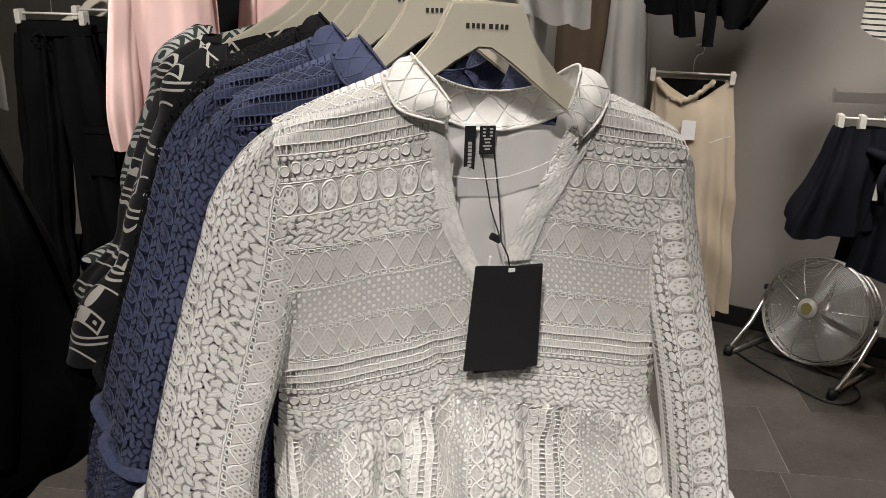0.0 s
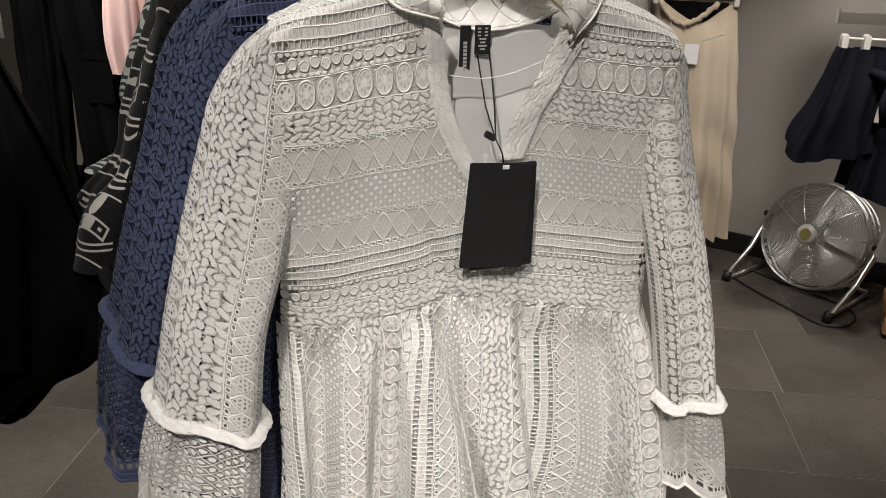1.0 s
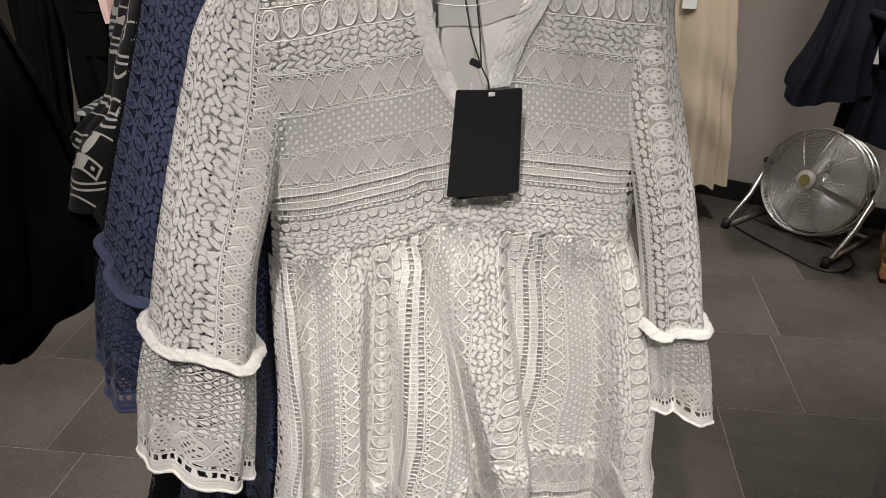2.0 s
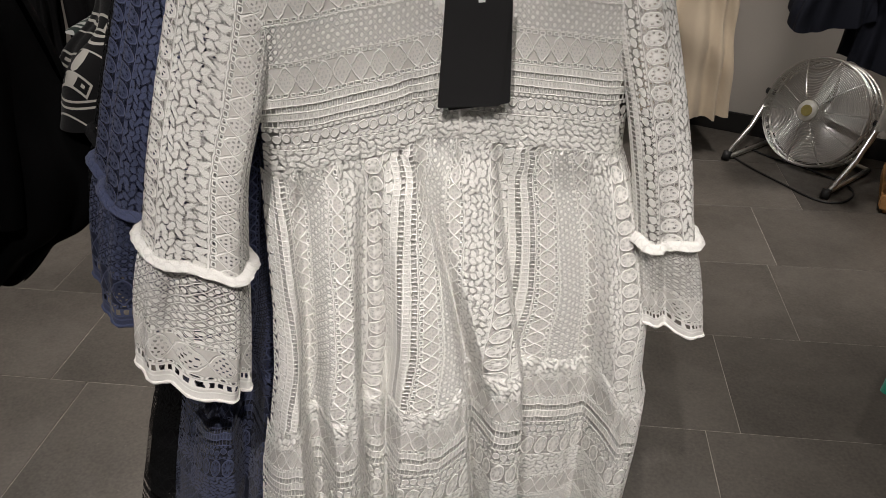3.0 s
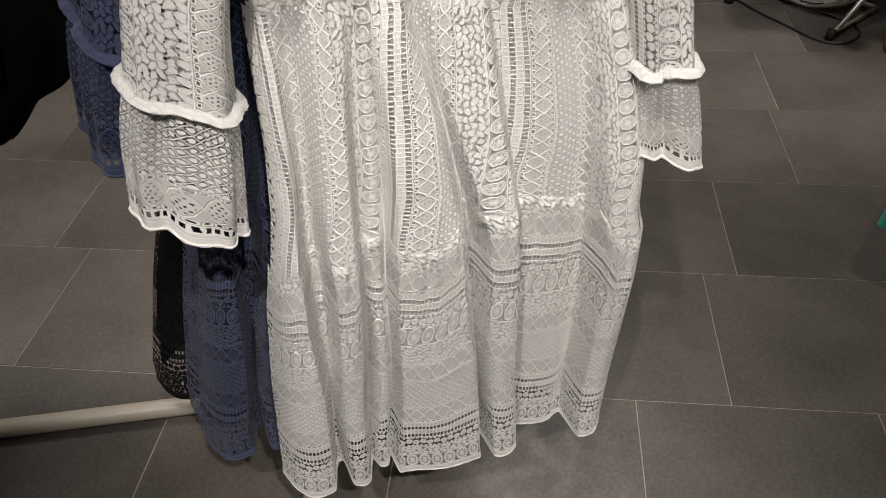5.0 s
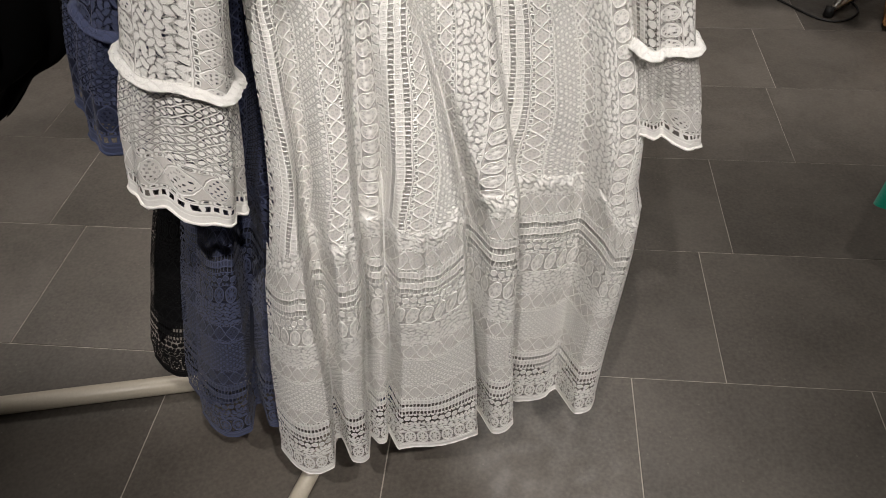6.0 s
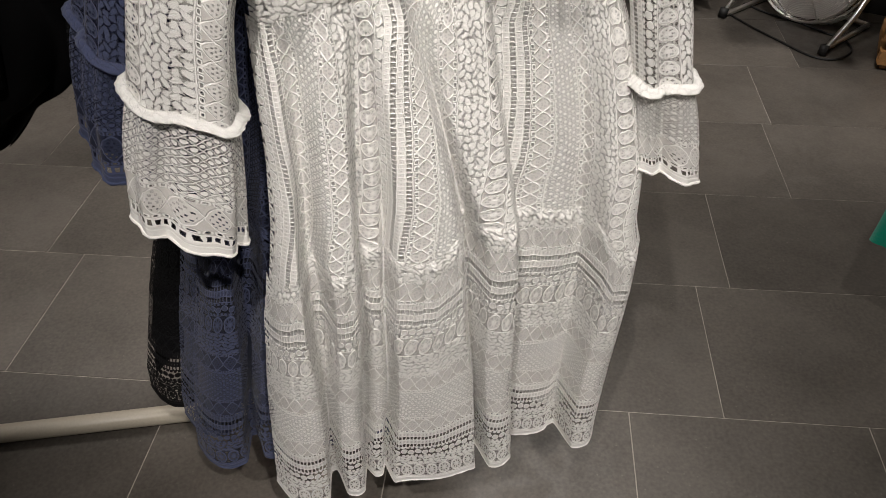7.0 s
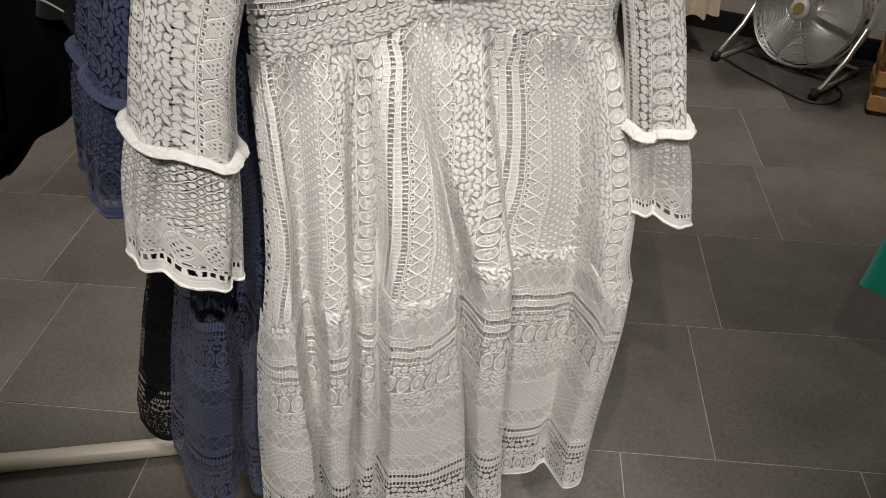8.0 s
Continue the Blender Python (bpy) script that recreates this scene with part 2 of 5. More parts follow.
# second colour of each lace: its ground, darkened for shade between the threads
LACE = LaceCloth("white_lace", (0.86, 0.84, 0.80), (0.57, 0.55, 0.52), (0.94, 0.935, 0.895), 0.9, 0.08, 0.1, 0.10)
LINING = woven("white_lining", (0.80, 0.79, 0.77), 0.85, 0.0007, 0.3, 0.03, 0.1, 0.2)
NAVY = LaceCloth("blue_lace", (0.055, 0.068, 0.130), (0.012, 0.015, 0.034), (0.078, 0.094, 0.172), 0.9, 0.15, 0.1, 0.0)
NAVY_LINING = woven("navy_lining", (0.008, 0.011, 0.024), 0.85, 0.0008, 0.3, 0.1)
BLACK_LACE = LaceCloth("black_lace", (0.008, 0.008, 0.009), (0.004, 0.004, 0.005), (0.012, 0.012, 0.013), 0.9, 0.2, 0.0, 0.0)
BLACK = woven("black_cloth", (0.0028, 0.0028, 0.0032), 0.9, 0.0009, 0.4, 0.25, 0.0)
CHARCOAL = woven("charcoal_cloth", (0.0032, 0.0032, 0.0037), 0.8, 0.0012, 0.4, 0.2, 0.0)
INK = woven("ink_cloth", (0.006, 0.007, 0.012), 0.8, 0.0012, 0.4, 0.2, 0.0)
PINK = woven("pink_cloth", (0.76, 0.53, 0.49), 0.85, 0.0009, 0.35, 0.06, 0.2, 0.1)
CREAM = woven("cream_cloth", (0.60, 0.50, 0.37), 0.85, 0.0012, 0.4, 0.08, 0.2, 0.1)
WHITE_CLOTH = woven("white_cloth", (0.72, 0.70, 0.66), 0.85, 0.0010, 0.4, 0.05, 0.2, 0.1)
GREEN = woven("green_cloth", (0.005, 0.30, 0.20), 0.8, 0.0012, 0.5, 0.08, 0.2)
HANGER = material("beige_plastic", (0.62, 0.58, 0.47), 0.42, 0, 0.03, 500, 0.05, 20)
CLIP = material("white_plastic", (0.75, 0.73, 0.66), 0.35, 0, 0.03, 500, 0.03, 20)
CARD = material("black_card", (0.012, 0.012, 0.013), 0.65, 0, 0.1, 1500, 0.12, 30)
INKBAR = material("dark_print", (0.03, 0.028, 0.025), 0.6, 0, 0.05, 900, 0, 30)
PALEBAR = material("pale_print", (0.6, 0.6, 0.58), 0.6, 0, 0.05, 900, 0, 30)
THREAD = material("black_thread", (0.01, 0.01, 0.01), 0.7, 0, 0.1, 2000, 0.2, 30)
CLEAR = material("clear_filament", (0.8, 0.8, 0.78), 0.2, 0, 0.02, 500, 0, 20)
CHROME = material("chrome_wire", (0.86, 0.85, 0.82), 0.28, 1.0, 0.04, 300, 0.05, 20)
STEEL = material("brushed_steel", (0.80, 0.79, 0.77), 0.34, 0.65, 0.08, 300, 0.08, 12)
RUBBER = material("black_rubber", (0.015, 0.015, 0.015), 0.6, 0, 0.1, 300, 0.1, 20)
RACK_PAINT = material("cream_painted_steel", (0.45, 0.41, 0.33), 0.38, 0, 0.08, 200, 0.05, 8)
WALL = material("grey_wall_paint", (0.40, 0.37, 0.33), 0.75, 0, 0.06, 260, 0.12, 1.6)
SKIRTING = material("black_skirting", (0.012, 0.011, 0.011), 0.45, 0, 0.1, 200, 0.05, 10)
CEILING = material("ceiling_paint", (0.30, 0.29, 0.27), 0.9, 0, 0.04, 200, 0.1, 2)
GROUT = material("pale_grout", (0.34, 0.31, 0.27), 0.9, 0, 0.2, 300, 0.2, 15)
WOOD = material("orange_wood", (0.42, 0.22, 0.08), 0.5, 0, 0.2, 120, 0.15, 25)
PAPER = material("white_paper", (0.78, 0.78, 0.78), 0.6, 0, 0.03, 500, 0.03, 20)
BADGE = material("yellow_badge", (0.36, 0.30, 0.10), 0.4, 0, 0.15, 200, 0, 60)
GREYPLATE = material("grey_plate", (0.62, 0.59, 0.54), 0.5, 0, 0.04, 200, 0.03, 10)


def tile_material():
    """Dark grey stoneware, each tile a little different, with scuffs."""
    m = material("dark_stoneware", (0.092, 0.082, 0.070), 0.42, 0, 0.36, 120, 0.2, 3.2)
    n, l = m.node_tree.nodes, m.node_tree.links
    b = n["Principled BSDF"]
    info, hsv = n.new("ShaderNodeObjectInfo"), n.new("ShaderNodeHueSaturation")
    rng = n.new("ShaderNodeMapRange")
    rng.inputs["To Min"].default_value, rng.inputs["To Max"].default_value = 0.86, 1.16
    l.new(info.outputs["Random"], rng.inputs["Value"]), l.new(rng.outputs["Result"], hsv.inputs["Value"])
    ramp = n["Color Ramp"]
    l.new(ramp.outputs["Color"], hsv.inputs["Color"]), l.new(hsv.outputs["Color"], b.inputs["Base Color"])
    tc = n["Texture Coordinate"]
    scuff = n.new("ShaderNodeTexNoise")
    scuff.inputs["Scale"].default_value, scuff.inputs["Detail"].default_value = 22, 8
    l.new(tc.outputs["Object"], scuff.inputs["Vector"])
    rr = n.new("ShaderNodeMapRange")
    rr.inputs["From Min"].default_value, rr.inputs["From Max"].default_value = 0.3, 0.7
    rr.inputs["To Min"].default_value, rr.inputs["To Max"].default_value = 0.34, 0.56
    l.new(scuff.outputs["Fac"], rr.inputs["Value"]), l.new(rr.outputs["Result"], b.inputs["Roughness"])
    dust, speck, mix = n.new("ShaderNodeTexVoronoi"), n.new("ShaderNodeMapRange"), n.new("ShaderNodeMix")
    dust.inputs["Scale"].default_value = 34
    l.new(tc.outputs["Object"], dust.inputs["Vector"])
    speck.inputs["From Min"].default_value, speck.inputs["From Max"].default_value = 0.05, 0.09
    speck.inputs["To Min"].default_value, speck.inputs["To Max"].default_value = 0.55, 0.0
    l.new(dust.outputs["Distance"], speck.inputs["Value"])
    mix.data_type = "RGBA"
    mix.inputs[7].default_value = (0.17, 0.155, 0.135, 1)
    l.new(speck.outputs["Result"], mix.inputs[0]), l.new(hsv.outputs["Color"], mix.inputs[6])
    wipe, film_, mix2 = n.new("ShaderNodeTexNoise"), n.new("ShaderNodeMapRange"), n.new("ShaderNodeMix")
    wipe.inputs["Scale"].default_value, wipe.inputs["Detail"].default_value, wipe.inputs["Distortion"].default_value = 4.5, 7, 1.2
    l.new(tc.outputs["Object"], wipe.inputs["Vector"])
    film_.inputs["From Min"].default_value, film_.inputs["From Max"].default_value = 0.48, 0.75
    film_.inputs["To Max"].default_value = 0.32
    l.new(wipe.outputs["Fac"], film_.inputs["Value"])
    mix2.data_type = "RGBA"
    mix2.inputs[7].default_value = (0.14, 0.128, 0.112, 1)
    l.new(film_.outputs["Result"], mix2.inputs[0]), l.new(mix.outputs[2], mix2.inputs[6]), l.new(mix2.outputs[2], b.inputs["Base Color"])
    return m


TILE = tile_material()


# ---- mesh helpers ----
def link_mesh(name, verts, faces, mat, parent=None, label="", smooth=True):
    me = bpy.data.meshes.new(name)
    me.from_pydata([tuple(v) for v in verts], [], [tuple(f) for f in faces])
    me.materials.append(mat)
    if smooth:
        me.polygons.foreach_set("use_smooth", [True] * len(me.polygons))
    me.update()
    ob = new(name, me)
    ob.parent = parent
    return tagged(ob, label) if label else ob


def part(name, bm, mat, parent=None, label="", smooth=False):
    me = bpy.data.meshes.new(name)
    bm.to_mesh(me)
    bm.free()
    me.materials.append(mat)
    if smooth:
        me.polygons.foreach_set("use_smooth", [True] * len(me.polygons))
    ob = new(name, me)
    ob.parent = parent
    return tagged(ob, label) if label else ob


def root(name, label, category, group="", m=None, kind=""):
    ob = new(name)
    ob.empty_display_size = 0.05
    if m is not None:
        ob.matrix_world = m
    return tagged(ob, label, category, group, kind)


def sheet(name, pos, mat, parent, hole=None, label="", lace_at=None):
    """A grid of points (rows, columns, 3) as one mesh, without the quads that hole marks."""
    r, c = pos.shape[:2]
    idx = np.arange(r * c).reshape(r, c)
    q = np.stack([idx[:-1, :-1], idx[1:, :-1], idx[1:, 1:], idx[:-1, 1:]], -1).reshape(-1, 4)
    if hole is not None:
        q = q[~hole[:-1, :-1].reshape(-1)]
    used = np.unique(q)
    remap = np.zeros(r * c, np.int32)
    remap[used] = np.arange(len(used))
    q = remap[q]
    p = pos.reshape(-1, 3)[used]
    me = bpy.data.meshes.new(name)
    me.vertices.add(len(p))
    me.vertices.foreach_set("co", p.astype(np.float32).reshape(-1))
    me.loops.add(q.size)
    me.loops.foreach_set("vertex_index", q.astype(np.int32).reshape(-1))
    me.polygons.add(len(q))
    me.polygons.foreach_set("loop_start", np.arange(0, q.size, 4, dtype=np.int32))
    me.polygons.foreach_set("use_smooth", np.ones(len(q), bool))
    me.materials.append(mat)
    if lace_at is not None:
        layer = me.attributes.new("lace", "FLOAT_VECTOR", "POINT")
        layer.data.foreach_set("vector", lace_at.reshape(-1, 3)[used].astype(np.float32).reshape(-1))
    me.update(calc_edges=True)
    me.validate()
    ob = new(name, me)
    ob.parent = parent
    return tagged(ob, label) if label else ob


def normals(pos):
    du, dv = np.gradient(pos, axis=1), np.gradient(pos, axis=0)
    n = np.cross(dv, du)
    return n / np.maximum(np.linalg.norm(n, axis=-1, keepdims=True), 1e-9)


def tube(name, pts, radius, mat, parent=None, sides=8, label="", closed=False, squash=1.0):
    """A round bar along a line of points; radius may be a list."""
    pts = [Vector(p) for p in pts]
    n = len(pts)
    verts, faces = [], []
    up = Vector((0, 0, 1))
    for i, p in enumerate(pts):
        a, b = (pts[(i - 1) % n], pts[(i + 1) % n]) if closed else (pts[max(i - 1, 0)], pts[min(i + 1, n - 1)])
        d = (b - a).normalized()
        s = d.cross(up)
        s = s.normalized() if s.length > 1e-4 else Vector((1, 0, 0))
        w = s.cross(d).normalized()
        r = radius[i] if isinstance(radius, (list, tuple)) else radius
        for k in range(sides):
            t = 2 * math.pi * k / sides
            verts.append(p + s * (r * math.cos(t)) + w * (r * squash * math.sin(t)))
    for i in range(n if closed else n - 1):
        j = (i + 1) % n
        for k in range(sides):
            k2 = (k + 1) % sides
            faces.append((i * sides + k, i * sides + k2, j * sides + k2, j * sides + k))
    if not closed:
        faces.append(tuple(range(sides - 1, -1, -1)))
        faces.append(tuple(range((n - 1) * sides, n * sides)))
    return link_mesh(name, verts, faces, mat, parent, label)


def box(name, centre, size, mat, parent=None, label="", bevel=0.003, turn=None):
    bm = bmesh.new()
    bmesh.ops.create_cube(bm, size=1)
    bmesh.ops.scale(bm, vec=size, verts=bm.verts)
    if bevel:
        bmesh.ops.bevel(bm, geom=bm.edges[:], offset=bevel, segments=2, affect="EDGES")
    m = Matrix.Translation(centre) @ (turn if turn is not None else Matrix())
    bmesh.ops.transform(bm, matrix=m, verts=bm.verts)
    return part(name, bm, mat, parent, label)


def plate(name, outline, y0, y1, mat, parent=None, label="", bevel=0.0015, inner=()):
    """A flat plate cut to an outline in x, z, from depth y0 to y1."""
    bm = bmesh.new()
    f = bm.faces.new([bm.verts.new((x, y0, z)) for x, z in outline])
    top = bmesh.ops.extrude_face_region(bm, geom=[f])
    bmesh.ops.translate(bm, vec=(0, y1 - y0, 0), verts=[g for g in top["geom"] if isinstance(g, bmesh.types.BMVert)])
    bmesh.ops.recalc_face_normals(bm, faces=bm.faces)
    if bevel:
        rim = [e for e in bm.edges if len(e.link_faces) == 2 and e.calc_face_angle(0) > 1.2]
        bmesh.ops.bevel(bm, geom=rim, offset=bevel, segments=2, affect="EDGES", clamp_overlap=True)
    bmesh.ops.triangulate(bm, faces=[f for f in bm.faces if len(f.verts) > 4])
    return part(name, bm, mat, parent, label)


def spline(keys, t):
    """Smooth interpolation through rows (t, values...)."""
    k = np.array(keys, float)
    order = np.argsort(k[:, 0])
    k = k[order]
    x = np.clip(np.asarray(t, float), k[0, 0], k[-1, 0])
    i = np.clip(np.searchsorted(k[:, 0], x) - 1, 0, len(k) - 2)
    slope = np.gradient(k[:, 1:], k[:, 0], axis=0)
    h = (k[i + 1, 0] - k[i, 0])
    f = ((x - k[i, 0]) / h)[..., None]
    h = h[..., None]
    a, b, sa, sb = k[i, 1:], k[i + 1, 1:], slope[i] * h, slope[i + 1] * h
    return a * (1 + 2 * f) * (1 - f) ** 2 + b * f * f * (3 - 2 * f) + sa * f * (1 - f) ** 2 + sb * f * f * (f - 1)


def wobble(a, b, seed, scale):
    """Smooth waves without a visible period."""
    g = np.random.RandomState(seed)
    total = 0
    for _ in range(5):
        p, q, ph = g.uniform(-1, 1), g.uniform(-1, 1), g.uniform(0, 6.28)
        total = total + np.sin((a * p + b * q) * scale * 6.28 + ph)
    return total / 3


def garment(name, keys, mat, parent, folds=7, amp=0.01, seed=1, cols=96, rows=70, label="", dip=0.0, taper=1.5, drop=0.0):
    """A hanging cloth tube: rows (z, x, y, half_width, half_depth), with folds that deepen downwards."""
    z = np.linspace(keys[0][0], keys[-1][0], rows)
    v = spline(keys, z)
    t = np.linspace(0, 2 * np.pi, cols)
    down = ((keys[0][0] - z) / (keys[0][0] - keys[-1][0]))[:, None]
    g = np.random.RandomState(seed)
    fold = np.zeros((rows, cols))
    for k in range(4):
        n = max(2, int(folds * g.uniform(0.6, 1.5)))
        fold += np.sin(n * t[None] + g.uniform(0, 6.28) + down * g.uniform(-1.5, 1.5)) * g.uniform(0.4, 1)
    fold *= amp * (0.25 + down ** taper) * 0.5
    ct, st = np.cos(t), np.sin(t)
    sx = np.sign(ct) * np.abs(ct) ** 0.75
    sy = np.sign(st) * np.abs(st) ** 0.85
    pos = np.zeros((rows, cols, 3))
    pos[..., 0] = v[:, 0:1] + sx * (v[:, 2:3] + fold * 0.5)
    pos[..., 1] = v[:, 1:2] + sy * (v[:, 3:4] + fold)
    pos[..., 2] = z[:, None] + drop * down * np.sin(2 * t + seed)[None] + 0.4 * wobble(pos[..., 0], pos[..., 1], seed, 9) * amp * down
    pos[..., 2] -= dip * np.exp(-down / 0.07) * np.clip(-st, 0, 1)[None] ** 1.5 * np.clip(1 - np.abs(ct - 0.1), 0, 1)[None]
    pos += normals(pos) * (wobble(t[None] * 0.15, z[:, None], seed + 7, 4) * amp * 0.3)[..., None]
    return sheet(name, pos, mat, parent, None, label)


# ---- the place ----
def floor_tiles():
    slab = box("floor", (-0.6, 1.4, -0.0515), (8.4, 8.8, 0.1), GROUT, None, "", 0)
    tagged(slab, "dark grey stoneware tiled shop floor with thin pale joints", "floor", "", "structure")
    lines = [0.365, 0.812, 1.259, 1.713, 2.152, 2.600, 3.048]
    known = {0.812: (0.413, -0.664), 1.259: (0.63, -1.108), 1.713: (0.722, -1.222), 2.152: (0.985, -1.458)}
    g = random.Random(5)
    y = 0.365 - 0.447 * 8
    spans = []
    while y < 0.36:
        spans.append((y, y + 0.447))
        y += 0.447
    spans += list(zip(lines[:-1], lines[1:]))
    y = 3.048
    while y < 4.7:
        spans.append((y, y + 0.447))
        y += 0.447
    shapes = {}
    for y0, y1 in spans:
        fixed = known.get(round(y0, 3))
        if fixed:
            right, left = fixed
            step = (right - left) / 2
            joints = [right + step * k for k in range(-8, 6)]
        else:
            start = g.uniform(-0.4, 0.4)
            joints = [start + 0.9 * k for k in range(-6, 5)]
        joints = [-4.2] + [x for x in joints if -4.0 < x < 3.0] + [3.2]
        for a, b in zip(joints[:-1], joints[1:]):
            key = (round(b - a, 3), round(y1 - y0, 3))
            if key not in shapes:
                bm = bmesh.new()
                bmesh.ops.create_cube(bm, size=1)
                bmesh.ops.scale(bm, vec=(key[0] - 0.0022, key[1] - 0.0022, 0.012), verts=bm.verts)
                bmesh.ops.bevel(bm, geom=[e for e in bm.edges if all(v.co.z > 0 for v in e.verts)], offset=0.0008, segments=1, affect="EDGES")
                me = bpy.data.meshes.new("tile")
                bm.to_mesh(me)
                bm.free()
                me.materials.append(TILE)
                shapes[key] = me
            ob = new("tile", shapes[key])
            ob.location = ((a + b) / 2, (y0 + y1) / 2, -0.006)
            ob.parent = slab
    return slab


def wall(name, a, b, height=3.0, thick=0.1, base=True, label="plain warm grey painted shop wall"):
    """A wall from a to b; its room side is to the right of that way."""
    a, b = Vector((*a, 0)), Vector((*b, 0))
    d = (b - a)
    turn = Matrix.Rotation(math.atan2(d.y, d.x), 4, "Z")
    mid = (a + b) / 2
    n = Vector((d.y, -d.x, 0)).normalized()
    ob = box(name, mid - n * thick / 2 + Vector((0, 0, height / 2)), (d.length, thick, height), WALL, None, "", 0, turn)
    tagged(ob, label, "wall", "", "structure")
    if base:
        sk = box("baseboard", mid + n * 0.0075 + Vector((0, 0, 0.05)), (d.length, 0.015, 0.10), SKIRTING, None, "", 0.003, turn)
        tagged(sk, "low black skirting board along the wall", "skirting", "", "structure")
    return ob


wall("wall_back", (-0.75, 4.68), (3.2, 2.92))
wall("wall_left_back", (-4.2, 4.3), (-0.75, 4.3))
wall("wall_east", (3.2, 2.92), (3.2, -2.9), base=False)
wall("wall_west", (-4.2, -2.9), (-4.2, 4.3), base=False)
wall("wall_south", (3.2, -2.9), (-4.2, -2.9), base=False)
tagged(box("ceiling", (-0.5, 1.0, 3.05), (7.8, 8.2, 0.1), CEILING, None, "", 0), "plain dim ceiling above the shop", "ceiling", "", "structure")

TURN = 19.5
RACK = pose(0.04, 0.93, 0, 0, 0, TURN)


# ---- lace dresses ----
def ridge(d, w):
    return np.exp(-(d / w) ** 2)


def lace(a, b, stack):
    """Relief in metres, the mesh's holes, and the place in the bands in millimetres; a and b are in metres."""
    a, b = np.broadcast_arrays(a, b)
    a = a + 0.0014 * wobble(a, b, 3, 9)
    b = b + 0.0012 * wobble(a, b, 4, 8)
    a, b = a + 0.00055 * wobble(a, b, 13, 110), b + 0.00055 * wobble(a, b, 14, 100)
    h, o = banded(a * 1000, b * 1000, STACKS[stack])
    inner = o.copy()
    inner[:-1, :-1] = (o[:-1, :-1] + o[1:, :-1] + o[:-1, 1:] + o[1:, 1:]) / 4
    g = np.random.RandomState(77)
    return (h - 0.3 + g.normal(0, 0.03, h.shape)) * 0.0007, inner > 0.75, np.stack([a * 1000, b * 1000, 0 * a], -1)


def left_edge(z):
    return np.interp(-z, [-1.50, -1.46, -1.40, -1.34, -1.26, -1.18, -1.05, -0.94, -0.85, -0.75, -0.68, -0.51, -0.25], [-0.20, -0.232, -0.228, -0.226, -0.233, -0.238, -0.241, -0.243, -0.250, -0.266, -0.279, -0.300, -0.322])


def right_edge(z):
    return np.interp(-z, [-1.50, -1.46, -1.42, -1.36, -1.29, -1.21, -1.10, -1.0, -0.87, -0.79, -0.735, -0.65, -0.47, -0.25], [0.20, 0.222, 0.222, 0.207, 0.203, 0.208, 0.220, 0.239, 0.256, 0.253, 0.268, 0.270, 0.264, 0.262])


def front_depth(z):
    return spline([(1.53, 0.004), (1.44, 0.002), (1.36, -0.004), (1.25, -0.010), (1.14, -0.015), (1.05, -0.028), (0.95, -0.038), (0.80, -0.036), (0.60, -0.020), (0.40, -0.002), (0.2, 0.014)], z)[..., 0]


def seam_height(u):
    """The raised waist seam, highest at the middle front."""
    return np.interp(u, [-0.239, -0.217, -0.208, -0.18, -0.141, -0.088, -0.058, -0.051, 0.0, 0.036, 0.068, 0.118, 0.163, 0.212], [1.110, 1.112, 1.123, 1.127, 1.134, 1.142, 1.147, 1.154, 1.151, 1.142, 1.136, 1.125, 1.113, 1.103])


def tier_height(u):
    """The seam between the two tiers of the skirt, rising and falling with the folds."""
    return np.interp(u, [-0.255, -0.225, -0.200, -0.154, -0.144, -0.105, -0.074, -0.042, -0.032, 0.0, 0.067, 0.146, 0.189, 0.205, 0.256], [0.757, 0.786, 0.791, 0.789, 0.808, 0.800, 0.794, 0.795, 0.808, 0.835, 0.822, 0.806, 0.798, 0.760, 0.742])


# each fold: its two sides at the waist, at the lower tier and at the hem, and how far it stands out
FOLDS = [
    (-0.270, -0.212, -0.280, -0.224, -0.360, -0.234, 0.056),
    (-0.180, -0.132, -0.200, -0.150, -0.217, -0.176, 0.048),
    (-0.128, -0.114, -0.143, -0.112, -0.160, -0.134, 0.022),
    (-0.110, -0.060, -0.108, -0.006, -0.128, 0.030, 0.054),
    (-0.050, 0.034, 0.012, 0.072, 0.040, 0.094, 0.052),
    (0.044, 0.112, 0.084, 0.160, 0.110, 0.180, 0.006),
    (0.160, 0.235, 0.190, 0.290, 0.202, 0.290, 0.066),
]


def smooth(x):
    x = np.clip(x, 0, 1)
    return x * x * (3 - 2 * x)


